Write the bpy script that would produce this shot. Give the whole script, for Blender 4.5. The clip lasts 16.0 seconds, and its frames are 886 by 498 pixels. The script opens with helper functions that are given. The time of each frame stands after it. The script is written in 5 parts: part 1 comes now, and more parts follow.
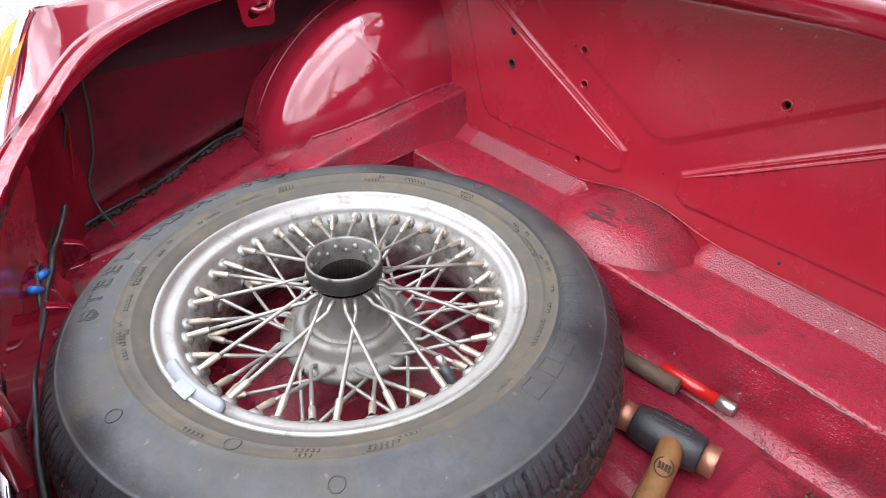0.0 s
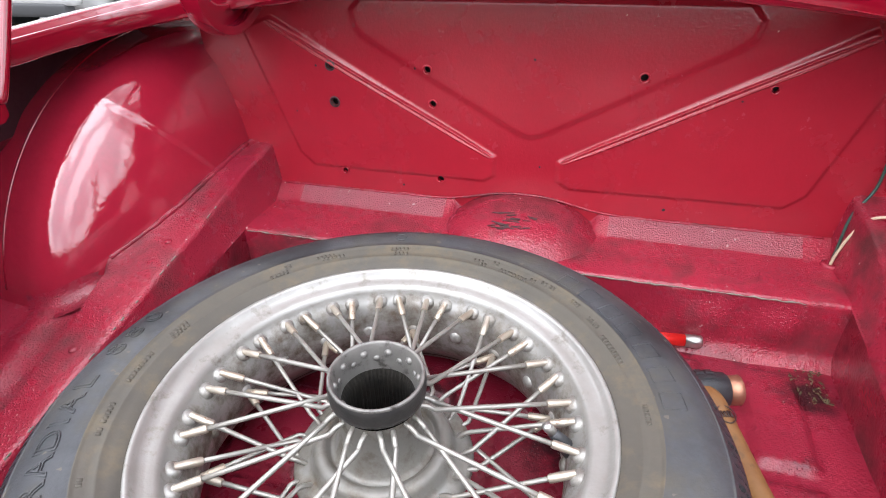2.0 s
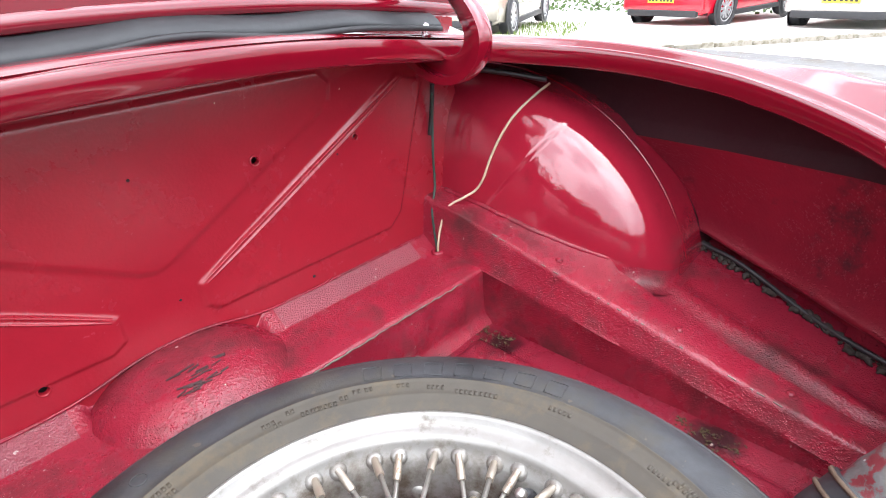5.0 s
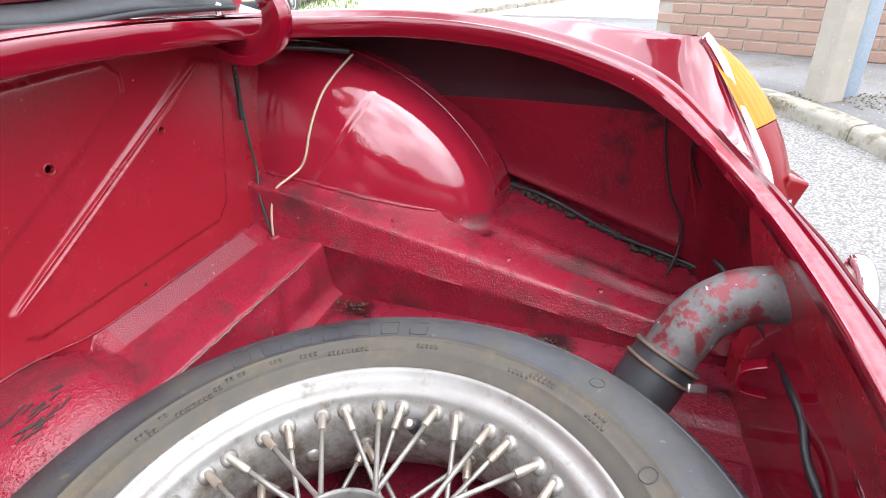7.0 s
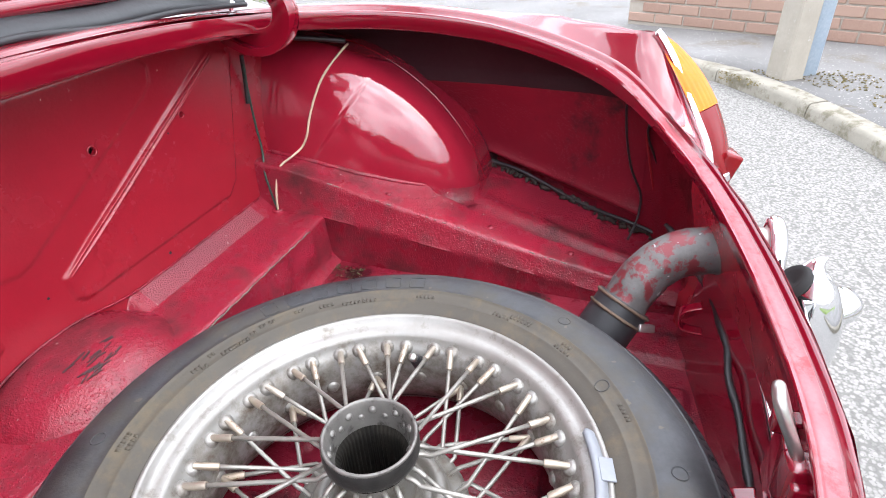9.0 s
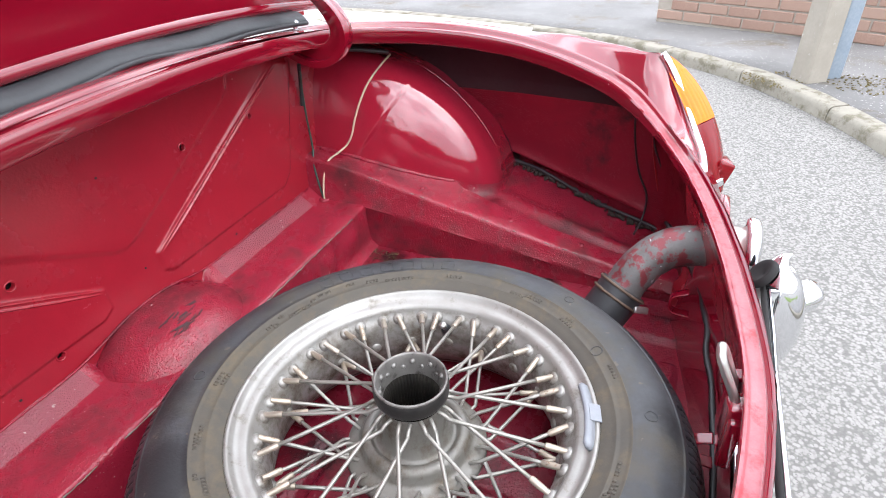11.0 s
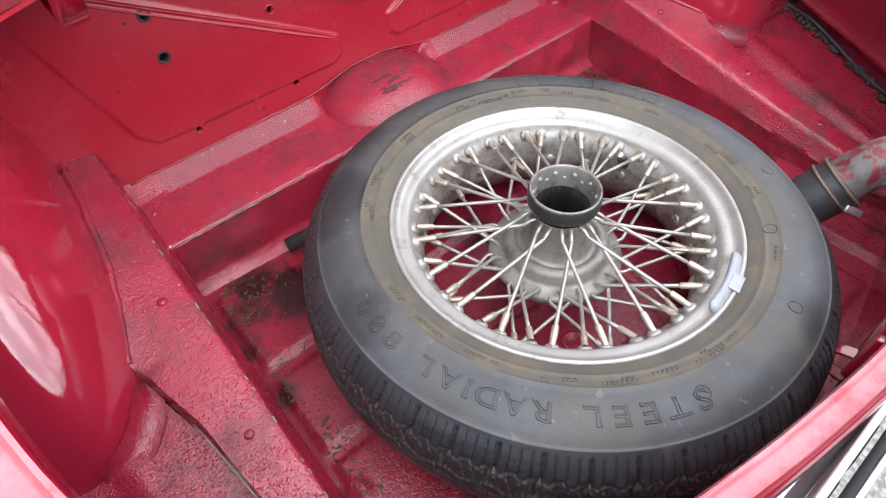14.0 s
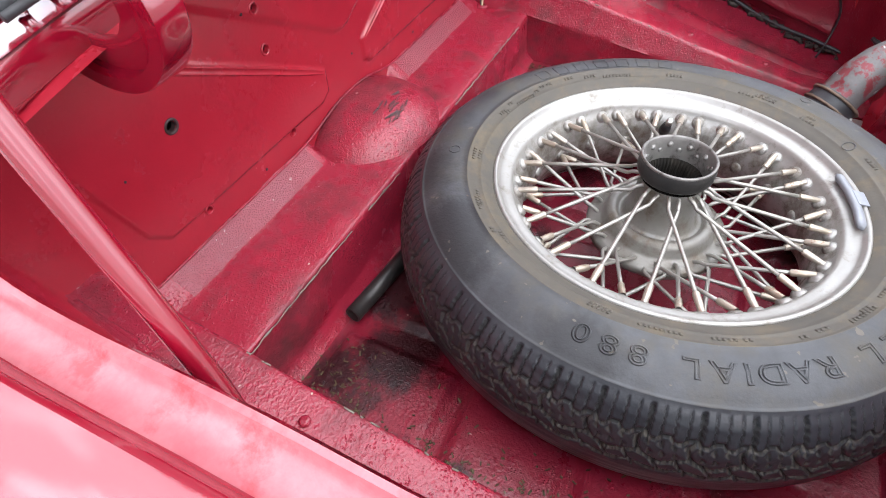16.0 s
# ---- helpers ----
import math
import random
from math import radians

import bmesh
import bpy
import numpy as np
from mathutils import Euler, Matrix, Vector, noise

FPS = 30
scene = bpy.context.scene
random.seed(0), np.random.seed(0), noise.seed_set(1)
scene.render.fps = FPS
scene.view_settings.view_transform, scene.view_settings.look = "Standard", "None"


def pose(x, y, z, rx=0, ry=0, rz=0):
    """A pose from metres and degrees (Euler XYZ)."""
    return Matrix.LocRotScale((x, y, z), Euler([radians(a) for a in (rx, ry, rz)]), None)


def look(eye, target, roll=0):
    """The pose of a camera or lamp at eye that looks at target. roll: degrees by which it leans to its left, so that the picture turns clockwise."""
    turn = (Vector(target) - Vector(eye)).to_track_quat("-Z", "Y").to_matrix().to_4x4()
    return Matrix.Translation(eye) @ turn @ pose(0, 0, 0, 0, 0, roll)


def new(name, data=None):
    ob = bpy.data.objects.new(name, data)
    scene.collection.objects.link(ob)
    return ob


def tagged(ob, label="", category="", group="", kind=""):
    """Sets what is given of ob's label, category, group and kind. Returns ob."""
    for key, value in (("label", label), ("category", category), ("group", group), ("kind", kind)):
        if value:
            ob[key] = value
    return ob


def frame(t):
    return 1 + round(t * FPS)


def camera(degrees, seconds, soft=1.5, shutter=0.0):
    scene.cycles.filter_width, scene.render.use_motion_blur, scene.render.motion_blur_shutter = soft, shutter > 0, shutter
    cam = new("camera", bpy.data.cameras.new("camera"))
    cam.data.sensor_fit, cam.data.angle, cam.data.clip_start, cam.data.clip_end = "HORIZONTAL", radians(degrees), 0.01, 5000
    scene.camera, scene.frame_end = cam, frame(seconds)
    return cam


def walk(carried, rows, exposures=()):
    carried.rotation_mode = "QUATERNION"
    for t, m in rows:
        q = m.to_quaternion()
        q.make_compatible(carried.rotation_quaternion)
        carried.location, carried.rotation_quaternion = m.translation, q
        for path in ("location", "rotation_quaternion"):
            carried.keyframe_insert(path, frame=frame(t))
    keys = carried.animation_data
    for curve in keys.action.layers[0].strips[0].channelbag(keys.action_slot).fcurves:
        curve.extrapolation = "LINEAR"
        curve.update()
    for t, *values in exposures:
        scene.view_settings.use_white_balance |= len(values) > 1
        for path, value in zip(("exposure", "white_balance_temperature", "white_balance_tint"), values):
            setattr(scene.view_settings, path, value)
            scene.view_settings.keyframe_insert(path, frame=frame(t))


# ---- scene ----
cam = camera(77.0, 16.0, soft=1.0)
PATH = [
    (0, (0.39, -0.181, 0.985), (-0.93, 0.807, -0.147), 0.3),
    (0.5, (0.347, -0.211, 0.993), (-0.773, 1.004, -0.135), -0.6),
    (1, (0.276, -0.235, 0.99), (-0.62, 1.145, -0.147), -1.4),
    (1.5, (0.191, -0.255, 0.984), (-0.516, 1.25, -0.128), -1.6),
    (2, (0.1, -0.275, 0.969), (-0.397, 1.345, -0.094), -1.9),
    (2.5, (0.009, -0.261, 0.979), (-0.226, 1.43, -0.063), -2.3),
    (3, (-0.088, -0.242, 0.979), (-0.049, 1.476, -0.044), -2.2),
    (3.5, (-0.15, -0.21, 0.982), (0.252, 1.459, -0.045), -2.6),
    (4, (-0.14, -0.188, 0.978), (0.574, 1.412, 0.014), -3.4),
    (4.5, (-0.155, -0.137, 0.978), (0.857, 1.282, -0.004), -2.1),
    (5, (-0.158, -0.13, 0.968), (1.11, 1.12, 0.056), -3.2),
    (7.5, (-0.223, -0.14, 0.969), (1.341, 0.528, -0.084), -4.4),
    (8, (-0.247, -0.148, 0.985), (1.308, 0.503, -0.09), -4.5),
    (8.5, (-0.272, -0.153, 0.997), (1.283, 0.481, -0.089), -4.2),
    (11, (-0.4, -0.191, 1.079), (1.108, 0.509, -0.032), -3.9),
    (11.5, (-0.422, -0.199, 1.075), (1.025, 0.556, -0.082), -3.9),
    (12, (-0.434, -0.196, 1.072), (0.887, 0.602, -0.2), -3.8),
    (12.5, (-0.444, -0.2, 1.059), (0.73, 0.654, -0.317), -4.0),
    (13, (-0.443, -0.207, 1.059), (0.588, 0.703, -0.393), -4.3),
    (13.5, (-0.421, -0.229, 1.065), (0.467, 0.753, -0.434), -4.7),
    (14, (-0.416, -0.242, 1.071), (0.36, 0.793, -0.454), -4.6),
    (14.5, (-0.453, -0.206, 1.058), (0.303, 0.832, -0.476), -4.0),
    (15, (-0.513, -0.173, 1.059), (0.297, 0.828, -0.472), -3.7),
    (15.5, (-0.545, -0.078, 1.035), (0.414, 0.799, -0.485), -3.0),
    (16, (-0.574, 0.028, 1.022), (0.625, 0.663, -0.447), -2.8),
]
walk(cam, [(t, look(eye, target, roll)) for t, eye, target, roll in PATH],
     [(0, 0.0, 6450, 10), (5, 0.05, 6450, 10), (8.5, 0.0, 6450, 10), (11, -0.18, 6450, 10), (12, -0.10, 6450, 10), (13.5, 0.0, 6450, 10), (16, 0.0, 6450, 10)])
SKY, SUN = 0.184, 0.9
scene.view_settings.exposure = 0.0

# ---- light ----
world = bpy.data.worlds.new("sky")
scene.world = world
world.use_nodes = True
wn, wl = world.node_tree.nodes, world.node_tree.links
sky = wn.new("ShaderNodeTexSky")
sky.sky_type, sky.sun_disc = "NISHITA", False
sky.sun_elevation, sky.sun_rotation, sky.dust_density = radians(52), radians(200), 2.0
cloud_at = wn.new("ShaderNodeTexCoord")
cloud = wn.new("ShaderNodeTexNoise")
cloud.inputs["Scale"].default_value, cloud.inputs["Detail"].default_value = 2.6, 7.0
cloud_ramp = wn.new("ShaderNodeValToRGB")
cloud_ramp.color_ramp.elements[0].position, cloud_ramp.color_ramp.elements[1].position = 0.48, 0.57
cloud_ramp.color_ramp.elements[0].color = (0.52, 0.52, 0.52, 1)
cloud_mix = wn.new("ShaderNodeMix")
cloud_mix.data_type = "RGBA"
cloud_mix.inputs[7].default_value = (24.2, 25.0, 27.2, 1)
wl.new(cloud_at.outputs["Generated"], cloud.inputs["Vector"])
wl.new(cloud.outputs["Fac"], cloud_ramp.inputs["Fac"])
wl.new(cloud_ramp.outputs["Color"], cloud_mix.inputs[0])
wl.new(sky.outputs["Color"], cloud_mix.inputs[6])
height = wn.new("ShaderNodeSeparateXYZ")
rise = wn.new("ShaderNodeMapRange")
rise.inputs[1].default_value, rise.inputs[2].default_value, rise.inputs[3].default_value, rise.inputs[4].default_value = 0.0, 1.0, 0.55, 1.75
lift_sky = wn.new("ShaderNodeVectorMath")
lift_sky.operation = "SCALE"
wl.new(cloud_at.outputs["Generated"], height.inputs[0])
wl.new(height.outputs[2], rise.inputs[0])
wl.new(cloud_mix.outputs[2], lift_sky.inputs[0])
wl.new(rise.outputs[0], lift_sky.inputs["Scale"])
wl.new(lift_sky.outputs[0], wn["Background"].inputs["Color"])
wn["Background"].inputs["Strength"].default_value = SKY

sun = new("sun", bpy.data.lights.new("sun", "SUN"))
sun.data.energy, sun.data.angle, sun.data.color = SUN, radians(50), (1.0, 0.98, 0.95)
sun.matrix_world = look((-1.2, -3.2, 4.6), (0, 0, 0))


# ---- mesh helpers ----
def part(name, data, material, parent=None, label="", smooth=True, thick=0.0, angle=None):
    """Link a (verts, faces) pair or a bmesh as one mesh object."""
    me = bpy.data.meshes.new(name)
    if isinstance(data, bmesh.types.BMesh):
        data.to_mesh(me)
        data.free()
    else:
        verts, faces = data
        me.from_pydata([tuple(map(float, v)) for v in verts], [], [tuple(map(int, f)) for f in faces])
    if material:
        me.materials.append(material)
    if smooth:
        me.shade_smooth() if angle is None else me.set_sharp_from_angle(angle=radians(angle))
    ob = new(name, me)
    ob.parent = parent
    if thick:
        mod = ob.modifiers.new("thickness", "SOLIDIFY")
        mod.thickness, mod.offset = thick, -1.0
    if label:
        tagged(ob, label)
    return ob


def thing(name, label, category, group="", kind="", at=None):
    ob = new(name)
    ob.empty_display_size = 0.05
    if at is not None:
        ob.matrix_world = at
    return tagged(ob, label, category, group, kind)


def merge(*pieces):
    verts, faces = [], []
    for v, f in pieces:
        n = len(verts)
        verts += [tuple(p) for p in v]
        faces += [tuple(i + n for i in q) for q in f]
    return verts, faces


def moved(data, m):
    return [tuple(m @ Vector(v)) for v in data[0]], data[1]


def sheet(fn, us, vs, close_u=False):
    """A surface of fn(u, v), as verts and faces."""
    us, vs = list(us), list(vs)
    verts = [fn(u, v) for u in us for v in vs]
    n, m = len(us), len(vs)
    rows = n if close_u else n - 1
    return verts, [(i * m + j, ((i + 1) % n) * m + j, ((i + 1) % n) * m + j + 1, i * m + j + 1) for i in range(rows) for j in range(m - 1)]


def revolve(profile, n=64, sweep=None):
    """Profile of (radius, z), turned about z."""
    return sheet(lambda a, k: (profile[k][0] * math.cos(a), profile[k][0] * math.sin(a), profile[k][1]),
                 [2 * math.pi * i / n for i in range(n)], range(len(profile)), True)


def spline(points, n=8, closed=False):
    """Catmull-Rom through points."""
    p = [Vector(q) for q in points]
    out, count = [], len(p)
    for i in range(count if closed else count - 1):
        a, b, c, d = ((p[(i + k) % count]) for k in (-1, 0, 1, 2)) if closed else (p[max(i - 1, 0)], p[i], p[i + 1], p[min(i + 2, count - 1)])
        for j in range(n):
            t = j / n
            out.append(0.5 * (2 * b + (c - a) * t + (2 * a - 5 * b + 4 * c - d) * t * t + (3 * b - a - 3 * c + d) * t ** 3))
    if not closed:
        out.append(p[-1])
    return out


def tube(points, radius, n=10, caps=True, squash=1.0):
    """A round bar along points; radius may be a list."""
    p = [Vector(q) for q in points]
    radii = radius if isinstance(radius, (list, tuple)) else [radius] * len(p)
    verts, side = [], None
    for i, q in enumerate(p):
        along = (p[min(i + 1, len(p) - 1)] - p[max(i - 1, 0)]).normalized()
        if side is None:
            side = along.orthogonal().normalized()
        side = (side - along * side.dot(along)).normalized()
        up = along.cross(side)
        for k in range(n):
            a = 2 * math.pi * k / n
            verts.append(q + (side * math.cos(a) + up * math.sin(a) * squash) * radii[i])
    faces = [(i * n + k, i * n + (k + 1) % n, (i + 1) * n + (k + 1) % n, (i + 1) * n + k) for i in range(len(p) - 1) for k in range(n)]
    if caps:
        faces += [tuple(range(n - 1, -1, -1)), tuple((len(p) - 1) * n + k for k in range(n))]
    return verts, faces


def block(size, bevel=0.0, at=(0, 0, 0), segments=2):
    bm = bmesh.new()
    bmesh.ops.create_cube(bm, size=1, matrix=Matrix.Translation(at) @ Matrix.Diagonal((*size, 1)))
    if bevel:
        bmesh.ops.bevel(bm, geom=bm.edges[:], offset=bevel, segments=segments, affect="EDGES", profile=0.6)
    data = [v.co.copy() for v in bm.verts], [tuple(v.index for v in f.verts) for f in bm.faces]
    bm.free()
    return data


def lerp(table, x):
    return float(np.interp(x, [a for a, _ in table], [b for _, b in table]))


def step(a, b, x):
    t = min(max((x - a) / (b - a), 0.0), 1.0)
    return t * t * (3 - 2 * t)


# ---- materials ----
def material(name, color, rough=0.5, metal=0.0, second=None, scale=8.0, amount=0.5, bump=0.0, bump_scale=200.0, coat=0.0,
             dirt=None, dirt_scale=12.0, dirt_from=0.62, dirt_soft=0.12, dirt_rough=0.8, chips=None, chip_scale=60.0, chip_from=0.74,
             rough_vary=0.1, bump2=0.0, bump2_scale=25.0, stains=(), stain_color=(0.010, 0.004, 0.005), transmission=0.0, per_object=0.0, bump_dist=0.001, bump_detail=3.0, coat_ior=1.5, cells=0.0, cell_dark=(0.05, 0.05, 0.05), stipple=0.0, stipple_high=0.0012, stipple_share=0.5, stipple_pale=None, pale_share=0.12, coat_rough=0.05, dirt_ring=None, spec=0.5):
    m = bpy.data.materials.new(name)
    m.use_nodes = True
    n, l = m.node_tree.nodes, m.node_tree.links
    b = n["Principled BSDF"]
    at = n.new("ShaderNodeTexCoord").outputs["Object"]

    def noise_at(s, detail=6.0, rough_=0.6):
        t = n.new("ShaderNodeTexNoise")
        t.inputs["Scale"].default_value, t.inputs["Detail"].default_value, t.inputs["Roughness"].default_value = s, detail, rough_
        l.new(at, t.inputs["Vector"])
        return t.outputs["Fac"]

    def ramp(fac, lo, hi):
        r = n.new("ShaderNodeMapRange")
        r.inputs[1].default_value, r.inputs[2].default_value = lo, hi
        l.new(fac, r.inputs[0])
        return r.outputs[0]

    def mix(fac, a, c):
        x = n.new("ShaderNodeMix")
        x.data_type = "RGBA"
        l.new(fac, x.inputs[0])
        for socket, value in ((6, a), (7, c)):
            if isinstance(value, tuple):
                x.inputs[socket].default_value = (*value, 1)
            else:
                l.new(value, x.inputs[socket])
        return x.outputs[2]

    def math_(op, a, c):
        x = n.new("ShaderNodeMath")
        x.operation = op
        for k, v in enumerate((a, c)):
            if isinstance(v, (int, float)):
                x.inputs[k].default_value = v
            else:
                l.new(v, x.inputs[k])
        return x.outputs[0]

    second = second or tuple(0.72 * c for c in color)
    out = mix(math_("MULTIPLY", ramp(noise_at(scale), 0.3, 0.72), amount), color, second)
    out = mix(math_("MULTIPLY", ramp(noise_at(scale * 9, 3.0), 0.35, 0.75), amount * 0.6), out, tuple(0.8 * c for c in color))
    r_out = ramp(noise_at(scale * 2.3), -0.2, 1.2)
    r_out = math_("ADD", math_("MULTIPLY", r_out, 2 * rough_vary), rough - rough_vary)
    if per_object:
        info = n.new("ShaderNodeObjectInfo").outputs["Random"]
        out = mix(math_("MULTIPLY", info, per_object), out, second)
    if cells:
        stone = n.new("ShaderNodeTexVoronoi")
        stone.inputs["Scale"].default_value = cells
        l.new(at, stone.inputs["Vector"])
        tone = n.new("ShaderNodeSeparateColor")
        l.new(stone.outputs["Color"], tone.inputs[0])
        out = mix(math_("MULTIPLY", tone.outputs[0], 0.55), out, second)
        out = mix(math_("MULTIPLY", ramp(tone.outputs[1], 0.72, 0.95), 0.8), out, cell_dark)
        out = mix(math_("MULTIPLY", ramp(stone.outputs["Distance"], 0.42, 0.72), 0.85), out, cell_dark)
    if dirt:
        spots = noise_at(dirt_scale, 8.0, 0.68)
        if dirt_ring:
            flat_at = n.new("ShaderNodeVectorMath")
            flat_at.operation = "MULTIPLY"
            flat_at.inputs[1].default_value = (1, 1, 0)
            l.new(at, flat_at.inputs[0])
            span = n.new("ShaderNodeVectorMath")
            span.operation = "LENGTH"
            l.new(flat_at.outputs[0], span.inputs[0])
            spots = math_("ADD", spots, math_("MULTIPLY", math_("SUBTRACT", 1.0, ramp(span.outputs["Value"], dirt_ring[0], dirt_ring[1])), dirt_ring[2]))
        d = math_("MULTIPLY", ramp(spots, dirt_from, dirt_from + dirt_soft), 0.85)
        out = mix(d, out, dirt)
        x = n.new("ShaderNodeMix")
        l.new(d, x.inputs[0]), l.new(r_out, x.inputs[2])
        x.inputs[3].default_value = dirt_rough
        r_out = x.outputs[0]
    for cx, cy, cz, rad, edge in stains:
        away = n.new("ShaderNodeVectorMath")
        away.operation = "DISTANCE"
        l.new(at, away.inputs[0])
        away.inputs[1].default_value = (cx, cy, cz)
        ragged = math_("ADD", away.outputs["Value"], math_("MULTIPLY", noise_at(16, 8.0, 0.7), edge))
        d = math_("SUBTRACT", 1.0, ramp(ragged, rad + edge * .42, rad + edge * .62))
        out = mix(math_("MULTIPLY", d, .9), out, stain_color)
    if chips:
        c = ramp(noise_at(chip_scale, 2.0, 0.5), chip_from, chip_from + 0.02)
        out = mix(c, out, chips)
    dots = None
    if stipple:
        v = n.new("ShaderNodeTexVoronoi")
        v.inputs["Scale"].default_value = stipple
        l.new(at, v.inputs["Vector"])
        pick = n.new("ShaderNodeSeparateColor")
        l.new(v.outputs["Color"], pick.inputs[0])
        dome = math_("SUBTRACT", 1.0, ramp(v.outputs["Distance"], 0.10, 0.50))
        patch = ramp(noise_at(14, 3.0), 0.35, 0.6)
        dots = math_("MULTIPLY", dome, ramp(math_("MULTIPLY", pick.outputs[0], patch), 1 - stipple_share - 0.15, 1 - stipple_share + 0.15))
        # Pale dot tops: chipped paint, and sparkle of the grit put into colour.
        if stipple_pale:
            pale = math_("MULTIPLY", ramp(dome, 0.55, 0.8), ramp(math_("MULTIPLY", pick.outputs[1], patch), 1 - pale_share, 1 - pale_share + 0.02))
            out = mix(pale, out, stipple_pale)
    l.new(out, b.inputs["Base Color"])
    l.new(r_out, b.inputs["Roughness"])
    b.inputs["Metallic"].default_value, b.inputs["Specular IOR Level"].default_value = metal, spec
    b.inputs["Coat Weight"].default_value, b.inputs["Coat Roughness"].default_value, b.inputs["Coat IOR"].default_value = coat, coat_rough, coat_ior
    if transmission:
        b.inputs["Transmission Weight"].default_value = transmission
    if bump or bump2:
        k = n.new("ShaderNodeBump")
        k.inputs["Strength"].default_value, k.inputs["Distance"].default_value = bump, bump_dist
        l.new(noise_at(bump_scale, bump_detail), k.inputs["Height"])
        if bump2:
            k2 = n.new("ShaderNodeBump")
            k2.inputs["Strength"].default_value, k2.inputs["Distance"].default_value = bump2, 0.004
            l.new(noise_at(bump2_scale, 4.0), k2.inputs["Height"])
            l.new(k.outputs[0], k2.inputs["Normal"])
            k = k2
        if dots is not None:
            k3 = n.new("ShaderNodeBump")
            k3.inputs["Strength"].default_value, k3.inputs["Distance"].default_value = 1.0, stipple_high
            l.new(dots, k3.inputs["Height"])
            l.new(k.outputs[0], k3.inputs["Normal"])
            k = k3
        l.new(k.outputs[0], b.inputs["Normal"])
        l.new(k.outputs[0], b.inputs["Coat Normal"])
    return m


FLOOR = 0.470
RED = (0.20, 0.003, 0.014)
GRIME = (0.030, 0.018, 0.015)
gloss_red = material("glossy red paint", RED, 0.12, second=(0.17, 0.003, 0.012), scale=5, amount=0.5, bump=0.05, bump_scale=90, coat=1.0, coat_ior=1.62,
                     chips=(0.5, 0.3, 0.28), chip_scale=95, chip_from=0.80, rough_vary=0.04)
arch_red = material("dusty red arch paint", (0.33, 0.013, 0.032), 0.10, second=(0.25, 0.011, 0.027), scale=6, amount=0.7, bump=0.12, bump_scale=120, bump2=0.13, bump2_scale=26, coat=1.0, coat_rough=0.02, coat_ior=1.7,
                    dirt=(0.17, 0.012, 0.02), dirt_scale=13, dirt_from=0.60, dirt_soft=0.2, dirt_rough=0.35, rough_vary=0.05)
panel_red = material("brushed red paint", (0.33, 0.013, 0.026), 0.26, second=(0.26, 0.01, 0.022), scale=6, amount=0.6, bump=0.2, bump_scale=260, bump_dist=0.0015,
                     coat=0.35, chips=(0.55, 0.22, 0.2), chip_scale=120, chip_from=0.785, bump2=0.1, bump2_scale=40, dirt=(0.25, 0.012, 0.02), dirt_scale=7, dirt_from=0.55, dirt_soft=0.35, dirt_rough=0.42)
# Pale chips here also put the grit's sparkle into the colour.
gritty_red = material("gritty red paint", (0.29, 0.014, 0.033), 0.25, second=(0.19, 0.012, 0.028), scale=9, amount=0.7, bump=0.8, bump_scale=300, bump_dist=0.0013, bump_detail=2.0, stipple=420, stipple_high=0.0006, stipple_share=0.60, stipple_pale=(0.42, 0.22, 0.20), pale_share=0.1,
                      dirt=(0.045, 0.016, 0.016), dirt_scale=11, dirt_from=0.50, dirt_soft=0.22, chips=(0.42, 0.30, 0.27), chip_scale=130, chip_from=0.745,
                      bump2=0.2, bump2_scale=45, coat=0.3, spec=0.38)
rough_red = material("coarse stippled red paint", (0.25, 0.012, 0.032), 0.34, second=(0.16, 0.009, 0.026), scale=9, amount=0.7, bump=1.0, bump_scale=500, bump_dist=0.0022, bump_detail=1.0, stipple=0.0, stipple_high=0.0026, stipple_share=0.90, stipple_pale=(0.48, 0.32, 0.33), pale_share=0.65,
                     chips=(0.42, 0.32, 0.30), chip_scale=150, chip_from=0.70, coat=0.25, spec=1.0)
floor_red = material("worn red floor paint", (0.24, 0.013, 0.03), 0.28, second=(0.14, 0.01, 0.023), scale=10, amount=0.8, bump=0.7, bump_scale=300, bump_dist=0.0012, bump_detail=2.5, stipple=420, stipple_high=0.0006, stipple_share=0.50, stipple_pale=(0.34, 0.20, 0.18), pale_share=0.08, dirt_rough=0.30, stains=((-.28, .235, FLOOR, .050, .14), (-.21, .30, FLOOR, .05, .12), (-.345, .30, FLOOR, .03, .10), (.375, .29, FLOOR, .03, .12), (.385, -.02, FLOOR, .02, .10), (-.39, .12, FLOOR, .01, .08)),
                     dirt=(0.020, 0.006, 0.007), dirt_scale=7, dirt_from=0.56, dirt_soft=0.08, chips=(0.36, 0.27, 0.23), chip_scale=90, chip_from=0.765,
                     bump2=0.3, bump2_scale=35, coat=0.15, spec=0.35)
grimy_red = material("grimy dark red paint", (0.25, 0.008, 0.023), 0.42, second=(0.14, 0.006, 0.016), scale=6, amount=0.9, bump=0.5, bump_scale=260, stipple=330, stipple_high=0.0010, stipple_share=0.5,
                     dirt=(0.022, 0.013, 0.014), dirt_scale=8, dirt_from=0.57, dirt_soft=0.12, bump2=0.3, bump2_scale=30, coat=0.05, spec=0.35)
